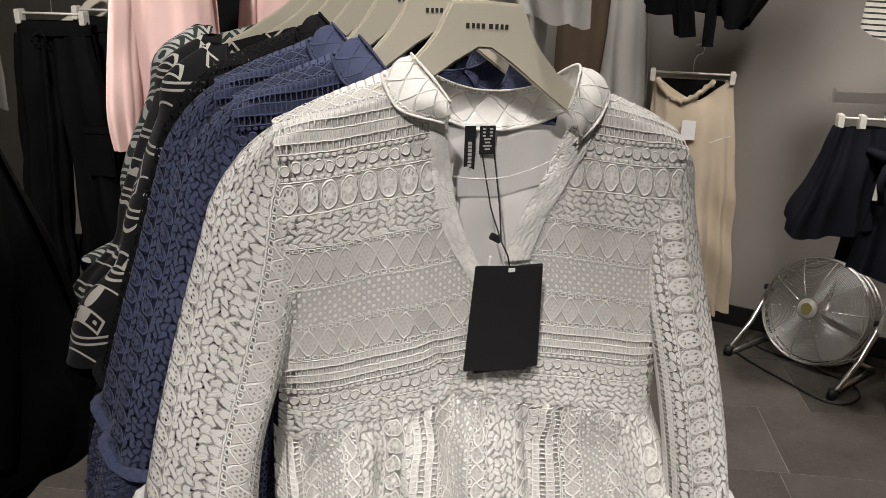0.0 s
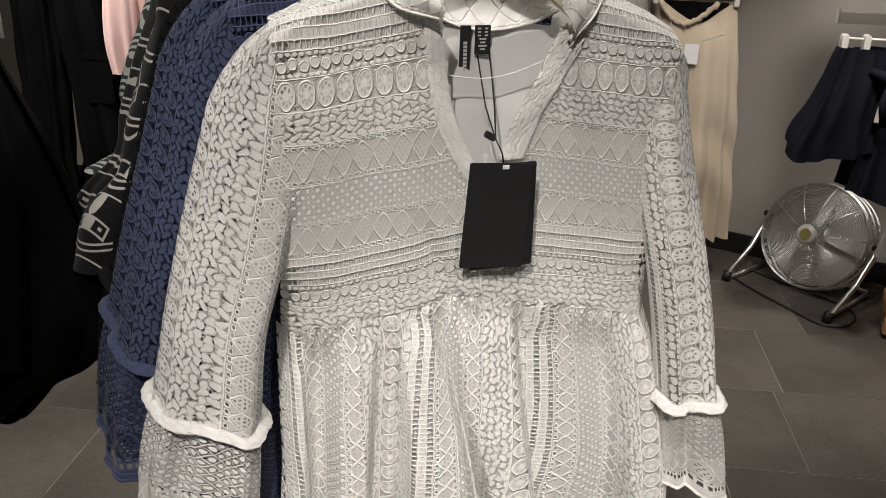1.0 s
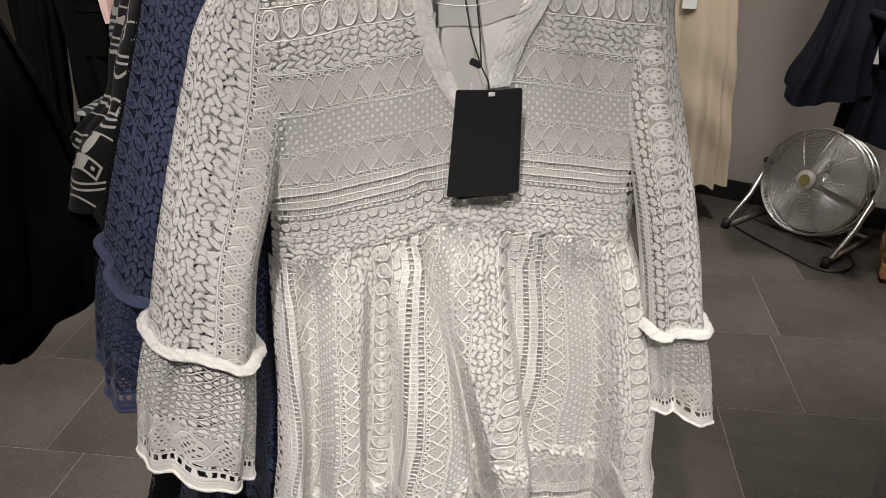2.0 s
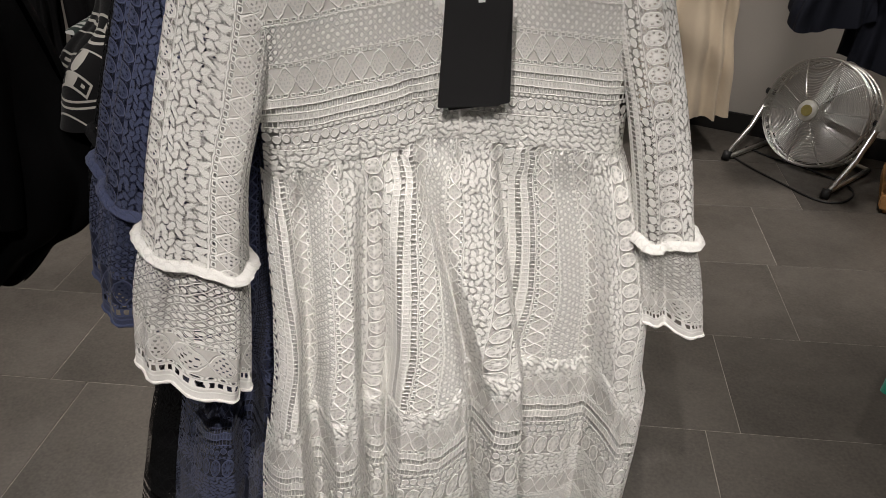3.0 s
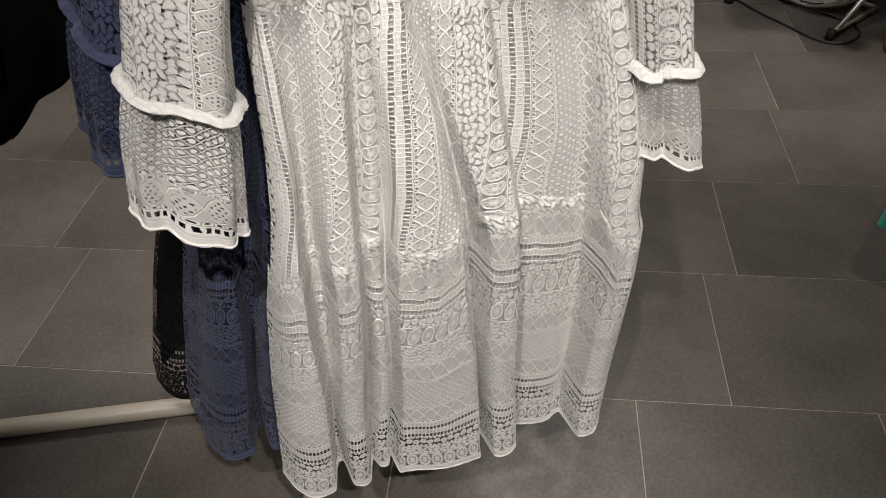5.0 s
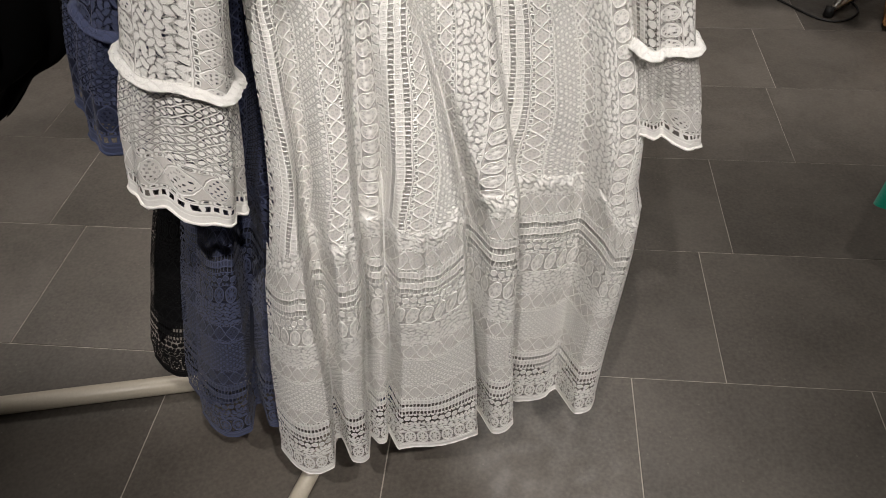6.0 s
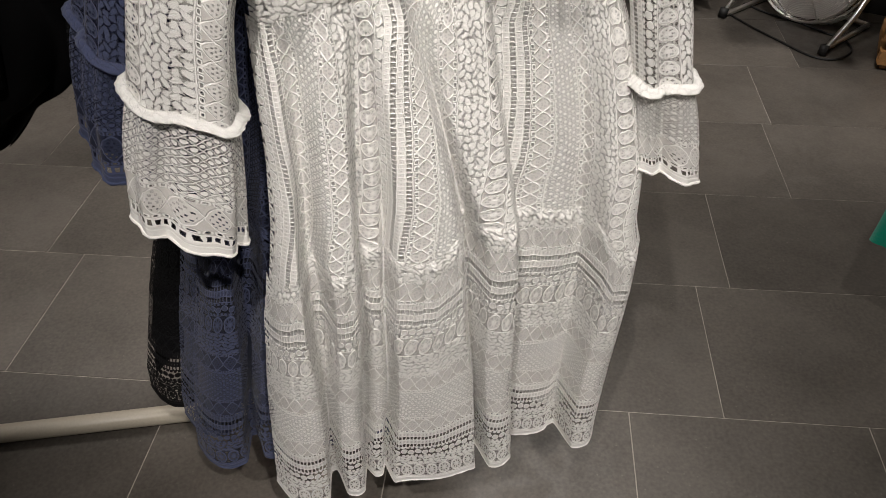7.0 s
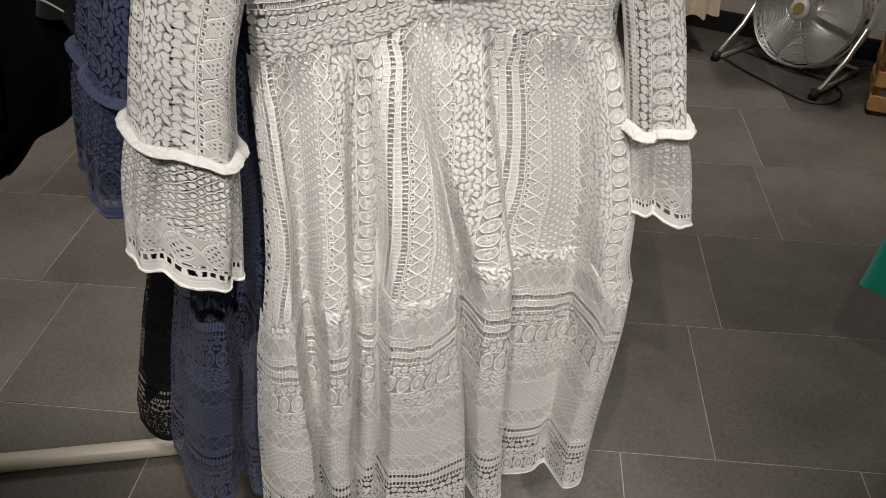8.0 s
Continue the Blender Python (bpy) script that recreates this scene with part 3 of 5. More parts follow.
def body_point(s, z):
    """The front of the dress at a share s of its half width and height z."""
    l, r = left_edge(z), right_edge(z)
    u = (l + r) / 2 + s * (r - l) / 2 + 0.002 * wobble(s * 2, z, 21, 1.2)
    seam, tier = seam_height(u), tier_height(u)
    v = front_depth(z)
    t1, t2 = np.clip((1.12 - z) / 0.32, 0, 1), np.clip((0.80 - z) / 0.55, 0, 1)
    out = np.zeros(np.broadcast(s, z).shape)
    for a0, a1, b0, b1, c0, c1, k in FOLDS:
        e0, e1 = a0 + (b0 - a0) * t1 + (c0 - b0) * t2, a1 + (b1 - a1) * t1 + (c1 - b1) * t2
        bend = 0.003 * np.sin(13 * z + 40 * a0)
        w = 0.020 - 0.006 * t2
        p = smooth((u - e0 - bend) / w + 0.5) * smooth((e1 + bend - u) / w + 0.5)
        belly = np.sin(np.pi * np.clip((u - e0) / (e1 - e0), 0, 1))
        out = np.maximum(out, k * p * (0.80 + 0.2 * belly))
    skirt = smooth((seam - z) / 0.06)
    v = v - (out - 0.028) * (0.40 + 0.75 * t1 + 0.10 * t2) * skirt - 0.022 * t1
    below = seam - z
    gather = np.sin(s * 46 + 3 * np.sin(s * 7)) + 0.6 * np.sin(s * 83 + 1)
    v = v + 0.0040 * gather * np.exp(-np.clip(below, 0, 9) / 0.06) * np.clip(below / 0.012, 0, 1)
    below2 = tier - z
    low_ = np.clip(below2 / 0.015, 0, 1)
    v = v - 0.0050 * smooth(below2 / 0.014) + 0.0048 * (np.sin(s * 58 + 4 * np.sin(s * 5)) + 0.5 * np.sin(s * 97)) * np.exp(-np.clip(below2, 0, 9) / 0.06) * low_
    v = v + 0.0015 * ridge(below - 0.003, 0.005) + 0.0014 * ridge(below2, 0.004)
    crease = 0.006 * ridge(u + 0.062 + 0.35 * (z - 1.2), 0.010) * np.clip((1.26 - z) / 0.06, 0, 1) * (1 - skirt)
    v = v + crease + 0.0035 * wobble(s, z, 11, 2.3) + 0.050 * np.abs(s) ** 11 * np.clip((1.2 - z) / 0.1, 0, 1)
    return np.stack([u, v, z + np.zeros_like(u)], -1)


def neck_left(z):
    return spline([(1.25, 0.004), (1.285, -0.006), (1.315, -0.024), (1.36, -0.043), (1.40, -0.051), (1.48, -0.058)], z)[..., 0]


def neck_right(z):
    return 0.006 + (z - 1.312) * 0.48


def collar_curve(t, top):
    """The neckline from one front end (t=-1) round the back (0) to the other (1)."""
    if top:
        return spline([(-1, -0.059, -0.020, 1.484), (-0.72, -0.076, -0.002, 1.508), (-0.5, -0.090, 0.028, 1.526), (-0.25, -0.062, 0.064, 1.502), (0, -0.006, 0.078, 1.482), (0.25, 0.052, 0.066, 1.486), (0.5, 0.090, 0.028, 1.515), (0.72, 0.080, 0.000, 1.498), (1, 0.064, -0.020, 1.474)], t)
    return spline([(-1, -0.064, -0.016, 1.464), (-0.72, -0.110, -0.002, 1.478), (-0.5, -0.120, 0.018, 1.506), (-0.25, -0.070, 0.058, 1.466), (0, -0.006, 0.070, 1.440), (0.25, 0.060, 0.060, 1.448), (0.5, 0.120, 0.020, 1.488), (0.72, 0.108, -0.002, 1.466), (1, 0.078, -0.010, 1.438)], t)


def hem_height(s):
    return 0.248 + 0.004 * np.sin(s * 5 + 2) + 0.004 * np.sin(s * 17)


def lace_dress(name, label, group, step, cloth, lining, m, sway=0.0, arm=0.0, tuck=0.0):
    """A tiered long-sleeved lace dress with a stand collar, in hanger coordinates."""
    dress = root(name, label, "dress", group, m)

    def body(s, z):
        """The front, its skirt hanging aside by sway."""
        p = body_point(s, z)
        p[..., 0] += sway * np.clip((1.15 - z) / 0.85, 0, 1)
        return p

    # bodice
    nu, s = int(0.47 / step), None
    s = np.linspace(-1, 1, nu)[None]
    rows = int(0.44 / step)
    f = np.linspace(0, 1, rows)[:, None]
    ss = s + 0 * f
    ztop = np.where(ss < 0, 1.521 - 0.46 * (np.abs(ss) * 0.232 - 0.11), 1.503 - 0.46 * (ss * 0.232 - 0.11)) - 0.02 * np.clip(np.abs(ss) - 0.85, 0, 1)
    zbot = seam_height(ss * np.where(ss < 0, 0.239, 0.219)) - 0.003
    z = ztop + (zbot - ztop) * f
    pos = body(ss, z)
    pos[..., 1] += 0.036 * np.clip(1 - f / 0.07, 0, 1) ** 2
    pos[..., 1] -= 0.0014 * np.clip((f - 0.95) / 0.05, 0, 1)
    slope = np.abs(pos[..., 0])
    a, b = pos[..., 0] * 1.03 + 0.006, 1.508 - z - 0.17 * slope + 0.10 * np.clip(slope - 0.17, 0, 1)
    h, hole, at = lace(a, np.maximum(b + 0.030 - 0.030 * np.clip(1 - f / 0.07, 0, 1) ** 2, 0.001), "yoke")
    neck = (z > 1.29) & (pos[..., 0] > neck_left(z)) & (pos[..., 0] < np.maximum(neck_right(z), neck_left(z))) | (z > np.where(pos[..., 0] < -0.054, 1.474, 1.456)) & (np.abs(pos[..., 0] + 0.002) < 0.100)
    n = normals(pos)
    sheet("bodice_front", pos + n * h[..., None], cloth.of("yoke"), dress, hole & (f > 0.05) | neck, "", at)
    coarse = 4
    back = pos[::coarse, ::coarse] - n[::coarse, ::coarse] * 0.0018
    sheet("bodice_lining", back[:, 4:-4], lining, dress, neck[::coarse, ::coarse][:, 4:-4], "plain smooth lining cloth")

    # back of the whole dress, seen through the neck opening
    zb = np.linspace(1.446, 0.27, 90)[:, None]
    sb = np.linspace(-1, 1, 60)[None]
    deep = np.clip((1.13 - zb) / 0.9, 0, 1)
    pb = np.stack([np.where(sb < 0, -sb * left_edge(zb) * 0.98, sb * right_edge(zb) * 0.98), 0.052 + 0.018 * np.clip((zb - 1.36) / 0.08, 0, 1) + 0.03 * deep + (0.004 + 0.028 * deep) * np.sin(sb * 13 + 1.3 * np.sin(3 * sb)) - 0.030 * np.abs(sb) ** 5 + 0 * zb, zb + 0 * sb - 0.15 * np.clip(np.abs(sb) - 0.3, 0, 1) * (zb > 1.40) * 0.2], -1)
    pb[..., 2] += (np.where(sb < 0, 1.553, 1.536) - 1.446 - 0.46 * np.abs(sb) * 0.232) * np.clip((zb - 1.35) / 0.096, 0, 1) * (np.abs(sb) > 0.42)
    pb[..., 1] += 0.004 * wobble(sb, zb, 5, 2)
    pb[..., 0] += sway * np.clip((1.15 - pb[..., 2]) / 0.85, 0, 1)
    sheet("back_panel", pb, lining, dress)

    # upper tier of the skirt, its bands running downwards
    cols, rows = int(0.56 / step), int(0.36 / step)
    s = np.linspace(-1.02, 1.02, cols)[None]
    f = np.linspace(0, 1, rows)[:, None]
    ss = s + 0 * f
    guess = ss * np.where(ss < 0, 0.240, 0.219)
    ztop = seam_height(guess) + 0.001
    zbot = tier_height(ss * 0.253) - 0.004
    z = ztop + (zbot - ztop) * f
    pos = body(ss, z)
    pos[..., 1] -= 0.0014 * np.clip((f - 0.95) / 0.05, 0, 1)
    run = np.concatenate([np.zeros((rows, 1)), np.cumsum(np.linalg.norm(np.diff(pos, axis=1), axis=-1), 1)], 1)
    run = run / run[:, -1:]
    h, hole, at = lace(z * 1.0, 0.130 + run * 0.60 + 0.003 * np.sin(z * 20), "upper")
    n = normals(pos)
    sheet("upper_tier", pos + n * h[..., None] * 1.2, cloth.of("upper"), dress, hole, "", at)
    sheet("tier_lining", pos[::coarse, ::coarse] - n[::coarse, ::coarse] * 0.0060, lining, dress, None, "plain smooth lining cloth")

    # lower tier with deep hanging folds
    cols, rows = int(0.66 / step), int(0.56 / step)
    s = np.linspace(-1.03, 1.03, cols)[None]
    f = np.linspace(0, 1, rows)[:, None]
    ss = s + 0 * f
    ztop = tier_height(ss * 0.253) + 0.002
    zbot = hem_height(ss)
    z = ztop + (zbot - ztop) * f
    pos = body(ss, z)
    arc = np.concatenate([np.zeros((rows, 1)), np.cumsum(np.linalg.norm(np.diff(pos, axis=1), axis=-1), 1)], 1)
    arc = arc / arc[:, -1:] * arc[:, -1].mean()
    h, hole, at = lace(arc * 0.97, f * 0.516 + 0 * ss, "lower")
    n = normals(pos)
    sheet("lower_tier", pos + n * h[..., None] * 1.3, cloth.of("lower"), dress, hole, "", at)
    keep = int(rows * 0.74)
    sheet("skirt_lining", pos[:keep:coarse, ::coarse] - n[:keep:coarse, ::coarse] * 0.0070, lining, dress, None, "plain smooth lining cloth")

    # sleeves: height, u, v, half width, half depth, slant of the cross-section
    left = [(1.462, -0.215, 0.022, 0.010, 0.010, -0.4), (1.452, -0.222, 0.024, 0.030, 0.018, -0.46), (1.430, -0.232, 0.026, 0.044, 0.022, -0.4), (1.40, -0.240, 0.027, 0.051, 0.024, -0.2), (1.33, -0.256, 0.022, 0.054, 0.030, 0.1), (1.24, -0.279, 0.004, 0.056, 0.036, 0.2), (1.15, -0.305 + arm * 0.5, -0.026, 0.053, 0.038, 0.25), (1.06, -0.321 + arm, -0.040, 0.055, 0.036, 0.45), (0.98, -0.336 + arm, -0.046, 0.062, 0.035, 0.5), (0.885, -0.350 + arm, -0.050, 0.063, 0.036, 0.5)]
    right = [(1.446, 0.196, 0.022, 0.010, 0.010, 0.4), (1.436, 0.200, 0.024, 0.026, 0.018, 0.46), (1.416, 0.204, 0.026, 0.035, 0.022, 0.4), (1.39, 0.205, 0.026, 0.036, 0.024, 0.25), (1.30, 0.214 + tuck * 0.5, 0.010, 0.036, 0.031, 0.05), (1.20, 0.227 + tuck, -0.020, 0.034, 0.036, 0.0), (1.10, 0.242 + tuck, -0.040, 0.034, 0.036, 0.0), (1.01, 0.253 + tuck, -0.053, 0.035, 0.034, 0.0), (0.94, 0.268 + tuck, -0.056, 0.041, 0.033, 0.15), (0.872, 0.280 + tuck, -0.058, 0.046, 0.034, 0.25)]
    for keys, cuff_z, seed in ((left, 1.050, 31), (right, 1.008, 32)):
        rows, cols = int(0.60 / step), int(0.29 / step)
        z = np.linspace(keys[0][0], keys[-1][0], rows)
        k = spline(keys, z)
        t = np.linspace(0, 2 * np.pi, cols)
        ct, st = np.cos(t), np.sin(t)
        pos = np.zeros((rows, cols, 3))
        lowp = np.clip((1.40 - z) / 0.5, 0, 1)[:, None]
        fold = 0.006 * lowp * np.sin(3 * t + 0.8 + seed + 4 * z[:, None]) + 0.005 * lowp * np.sin(5 * t + 9 * z[:, None])
        crease = 0.004 * wobble(t[None] / 6.28, z[:, None], seed, 4) * np.clip((1.40 - z[:, None]) / 0.15, 0.15, 1)
        flare = np.clip((cuff_z - z) / 0.03, 0, 1)[:, None]
        fold = fold + flare * 0.0045 * np.sin(9 * t + seed)[None]
        du = np.sign(ct) * np.abs(ct) ** 0.8 * (k[:, 2:3] + fold * 0.5)
        pos[..., 0] = k[:, 0:1] + du
        pos[..., 1] = k[:, 1:2] - np.sign(st) * np.abs(st) ** 0.9 * (k[:, 3:4] + fold + crease)
        pos[..., 2] = z[:, None] - du * k[:, 4:5] + (0.5 * np.abs(k[:, 4:5]) * (pos[..., 1] - k[:, 1:2]))
        ring = z[:, None] + 0 * t[None]
        along = t[None] / 6.28 * 0.285 + 0 * ring + (0.050 if keys is right else 0.0)
        n = normals(pos)
        if (n[rows // 2, cols // 4] * [0, -1, 0]).sum() < 0:
            n = -n
        cut = int(np.argmin(np.abs(z - cuff_z + 0.005)))
        top, end = slice(0, cut + 1), slice(cut, rows)
        reach = np.concatenate([np.zeros((1, cols)), np.cumsum(np.linalg.norm(np.diff(pos, axis=0), axis=-1), 0)], 0)
        reach = reach[cut:cut + 1] - reach
        h, hole, at = lace(reach[top], along[top], "sleeve")
        sleeve = sheet("sleeve", pos[top] + n[top] * h[..., None], cloth.of("sleeve"), dress, hole, "", at)
        h, hole, at = lace(along[end], (ring[cut] - ring[end]) * 0.150 / (z[cut] - z[-1]) + 0.001, "flare")
        sheet("flared_cuff", pos[end] + n[end] * h[..., None] * 1.4, cloth.of("flare"), sleeve, hole, "", at)
        # the frill where the flare is sewn on, standing out like a lip, with one pleat in front
        i = int(np.argmin(np.abs(z - cuff_z)))
        stride = max(1, int(0.0022 / step))
        loop, side = pos[i, :-1:stride], n[i, :-1:stride]
        tt = np.linspace(0, 2 * np.pi, len(loop), endpoint=False)
        pleat = ridge(tt - (1.25 if keys is left else 1.9), 0.16)
        rise = 0.0030 * np.sin(2 * tt + seed) + 0.0016 * np.sin(5 * tt + seed) + 0.003 * pleat
        lip = []
        for k in range(14):
            q = 2 * np.pi * k / 14
            out = 0.0050 + 0.0070 * np.cos(q) - 0.004 * pleat
            up = 0.0040 * np.sin(q) * (1 + 0.2 * np.sin(7 * tt)) - 0.0035 * np.cos(q)
            lip.append(loop + side * (out + 0.0006 * np.sin(31 * tt + k))[:, None] + np.stack([0 * tt, 0 * tt, rise + up], -1))
        lip = np.array(lip + lip[:1])
        lip = np.concatenate([lip, lip[:, :1]], 1)
        h, hole, at = lace(np.linspace(0, 0.285, lip.shape[1])[None] + np.zeros((15, 1)), np.linspace(0.002, 0.034, 15)[:, None], "facing")
        sheet("cuff_frill", lip, cloth.of("facing", False), sleeve, None, "", at)
        # hem roll
        hem = pos[-2, :-1:max(1, int(0.004 / step))]
        tube("hem_roll", hem, [0.0024 + 0.0005 * math.sin(31 * x) for x in np.linspace(0, 6.28, len(hem))], cloth.plain, sleeve, 6, "", True)

    # stand collar
    t = np.linspace(-1, 1, int(0.36 / step))
    lo, hi = collar_curve(t, False), collar_curve(t, True)
    rows = int(0.046 / step)
    f = np.linspace(0, 1, rows)[:, None, None]
    pos = lo[None] * (1 - f) + hi[None] * f
    n = normals(pos)
    if n[rows // 2, 2][1] > 0:
        n = -n
    pos = pos + n * (0.007 * np.sin(f * np.pi)) + n * (0.0030 * wobble(t[None] * 0.3, f[..., 0] * 0.05, 8, 10))[..., None]
    h, hole, at = lace(t[None] * 0.17 + 0 * f[..., 0], f[..., 0] * 0.044 + 0 * t[None], "collar")
    collar = sheet("collar", pos + n * h[..., None], cloth.of("collar", False), dress, None, "", at)
    tube("collar_seam", lo[::3] - n[0, ::3] * 0.003, 0.0018, cloth.plain, collar, 6)
    rim = hi[::3] + np.array([0, 0, 0.001])
    tube("collar_edge", rim, 0.0015, cloth.plain, collar, 8)
    tube("collar_seam", lo[::3] + n[0, ::3] * 0.002, 0.0016, cloth.plain, collar, 6)

    # front opening: a wide facing on one side and a narrow scalloped edge on the other
    for name_, top, foot, wide, k in (("placket", (0.070, 1.446), (0.006, 1.312), 0.037, 1), ("neck_edge", (-0.066, 1.468), (0.002, 1.290), 0.020, -1)):
        rows = int(0.15 / step)
        f = np.linspace(0, 1, rows)[:, None]
        w = np.linspace(0, 1, max(6, int(wide / step)))[None]
        u = top[0] + (foot[0] - top[0]) * f + k * w * wide * (1 - 0.2 * f) + 0.003 * np.sin(f * 7)
        z = top[1] + (foot[1] - top[1]) * f + 0 * w + 0.012 * w * (1 - f)
        if k < 0:
            u = neck_left(z) - w * wide + 0.0008 * np.sin(f * 60) * (w - 0.5)
        l_, r_ = left_edge(z), right_edge(z)
        pos = body((u - (l_ + r_) / 2) / ((r_ - l_) / 2), z)
        h, hole, at = lace(f * 0.15 + 0 * w, 0.0006 + w * wide + 0 * f, "facing")
        pos[..., 1] -= 0.0032 + 0.0010 * np.sin(np.pi * w) + 0.0012 * wobble(f * 0.3, w * 0.05, 17, 14) + h * 0.7
        sheet(name_, pos, cloth.of("facing", False), dress, None, "", at)
    zz = np.linspace(1.318, 1.150, 60)
    pos = body(np.full(60, 0.02), zz)
    pos[:, 1] -= 0.002
    tube("front_seam", pos, 0.0018, cloth.plain, dress, 6)
    q = np.linspace(-1.03, 1.03, 400)
    pos = body(q, hem_height(q))
    pos[:, 1] -= 0.0005
    tube("hem_roll", pos, [0.0012 + 0.0003 * math.sin(90 * x) for x in q], cloth.plain, dress, 6)
    return dress


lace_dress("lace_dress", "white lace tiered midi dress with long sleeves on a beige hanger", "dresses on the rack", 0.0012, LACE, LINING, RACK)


# ---- hangers and the rack ----
def shop_hanger(m, label="beige plastic clothes hanger with a dark printed mark"):
    h = root("clothes_hanger", label, "hanger", "hangers on the rack", m)
    right = [(0.000, 1.580), (0.037, 1.578), (0.043, 1.566), (0.050, 1.549), (0.062, 1.532), (0.080, 1.512), (0.104, 1.494), (0.14, 1.472), (0.18, 1.450), (0.200, 1.438), (0.206, 1.430), (0.200, 1.424), (0.18, 1.425), (0.14, 1.442), (0.08, 1.481), (0.03, 1.518), (0.006, 1.533)]
    outline = right + [(-x, z) for x, z in reversed(right) if x > 0.001]
    plate("body", outline, 0.014, 0.026, HANGER, h, "", 0.0022)
    for i, (x, w) in enumerate([(-0.0195, 0.0042), (-0.0138, 0.0036), (-0.0088, 0.004), (-0.0034, 0.0042), (0.0046, 0.005), (0.0108, 0.0042), (0.0162, 0.004), (0.0212, 0.0042)]):
        box("printed_mark", (x, 0.0137, 1.5555), (w * 0.8, 0.0008, 0.0048), INKBAR, h, "dark printed bar", 0)
    hook = [(0, 0.02, 1.575 + 0.005 * k) for k in range(12)]
    hook += [(0.022 - 0.022 * math.cos(a), 0.02, 1.632 + 0.03 * math.sin(a) * 1.2) for a in [0.3 * k for k in range(1, 12)]]
    tube("hook", hook, 0.002, CHROME, h, 8, "chrome wire hook")
    return h


SLOTS = [0.0, 0.105, 0.190, 0.272, 0.345, 0.412, 0.487]


def slot(v, du=0.0, turn=0.0):
    """The place on the rack v metres behind the front hanger."""
    return RACK @ pose(-0.19 * v + du, v, 0.09 * v, 0, 0, turn)


LEVEL = pose(-0.016, 0, 1.56) @ pose(0, 0, 0, 0, 2.0, 0) @ pose(0.0, 0, -1.56)
FIRST = shop_hanger(RACK @ LEVEL)
for i, v in enumerate(SLOTS[1:]):
    copy_thing(FIRST, slot(v, -0.016, (-2.0, 1.5, -1.0, 2.0, -1.5, 1.0)[i]))

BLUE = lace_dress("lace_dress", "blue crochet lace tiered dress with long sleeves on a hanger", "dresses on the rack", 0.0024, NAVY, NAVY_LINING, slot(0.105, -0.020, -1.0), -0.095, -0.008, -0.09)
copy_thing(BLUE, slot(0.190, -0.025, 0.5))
lace_dress("lace_dress", "black crochet lace tiered dress with long sleeves on a hanger", "dresses on the rack", 0.0032, BLACK_LACE, BLACK, slot(0.272, -0.018, 0.5), -0.15, -0.01, -0.09)


def print_material(name, dark, pale, zigzag):
    """A geometric print: stripes, chevrons and diamonds on cloth."""
    m = woven(name, dark, 0.8, 0.0010, 0.3, 0.1, 0.1)
    n, l = m.node_tree.nodes, m.node_tree.links
    b, tc = n["Principled BSDF"], n["Texture Coordinate"]
    sep = n.new("ShaderNodeSeparateXYZ")
    l.new(tc.outputs["Object"], sep.inputs[0])

    def mth(op, a, bb=0.0):
        k = n.new("ShaderNodeMath")
        k.operation = op
        for i, val in enumerate((a, bb)):
            if isinstance(val, (int, float)):
                k.inputs[i].default_value = val
            else:
                l.new(val, k.inputs[i])
        return k.outputs[0]

    x, z = sep.outputs["X"], sep.outputs["Z"]
    if zigzag:
        tri = mth("PINGPONG", mth("ADD", x, sep.outputs["Y"]), 0.015)
        val = mth("FRACT", mth("MULTIPLY", mth("ADD", z, mth("MULTIPLY", tri, 1.1)), 74.0))
        fac = mth("GREATER_THAN", val, 0.52)
    else:
        w = mth("ADD", x, mth("MULTIPLY", sep.outputs["Y"], 0.8))
        cell = mth("FRACT", mth("MULTIPLY", z, 12.0))
        tri = mth("PINGPONG", w, 0.027)
        two = mth("LESS_THAN", mth("ABSOLUTE", mth("SUBTRACT", mth("ABSOLUTE", mth("SUBTRACT", cell, 0.09)), 0.055)), 0.02)
        dia = mth("ADD", mth("MULTIPLY", tri, 17.0), mth("ABSOLUTE", mth("SUBTRACT", cell, 0.40)))
        diamond = mth("LESS_THAN", mth("ABSOLUTE", mth("SUBTRACT", dia, 0.19)), 0.034)
        core = mth("LESS_THAN", dia, 0.05)
        chev = mth("LESS_THAN", mth("ABSOLUTE", mth("SUBTRACT", mth("SUBTRACT", cell, 0.64), mth("MULTIPLY", tri, 11.0))), 0.022)
        fac = mth("MAXIMUM", mth("MAXIMUM", two, diamond), mth("MAXIMUM", core, chev))
    mix = n.new("ShaderNodeMix")
    mix.data_type = "RGBA"
    mix.inputs[6].default_value, mix.inputs[7].default_value = (*dark, 1), (*pale, 1)
    l.new(fac, mix.inputs[0]), l.new(mix.outputs[2], b.inputs["Base Color"])
    return m


AZTEC = print_material("black_white_print", (0.012, 0.012, 0.013), (0.62, 0.60, 0.55), False)
ZIGZAG = print_material("green_white_zigzag", (0.045, 0.062, 0.055), (0.62, 0.63, 0.60), True)


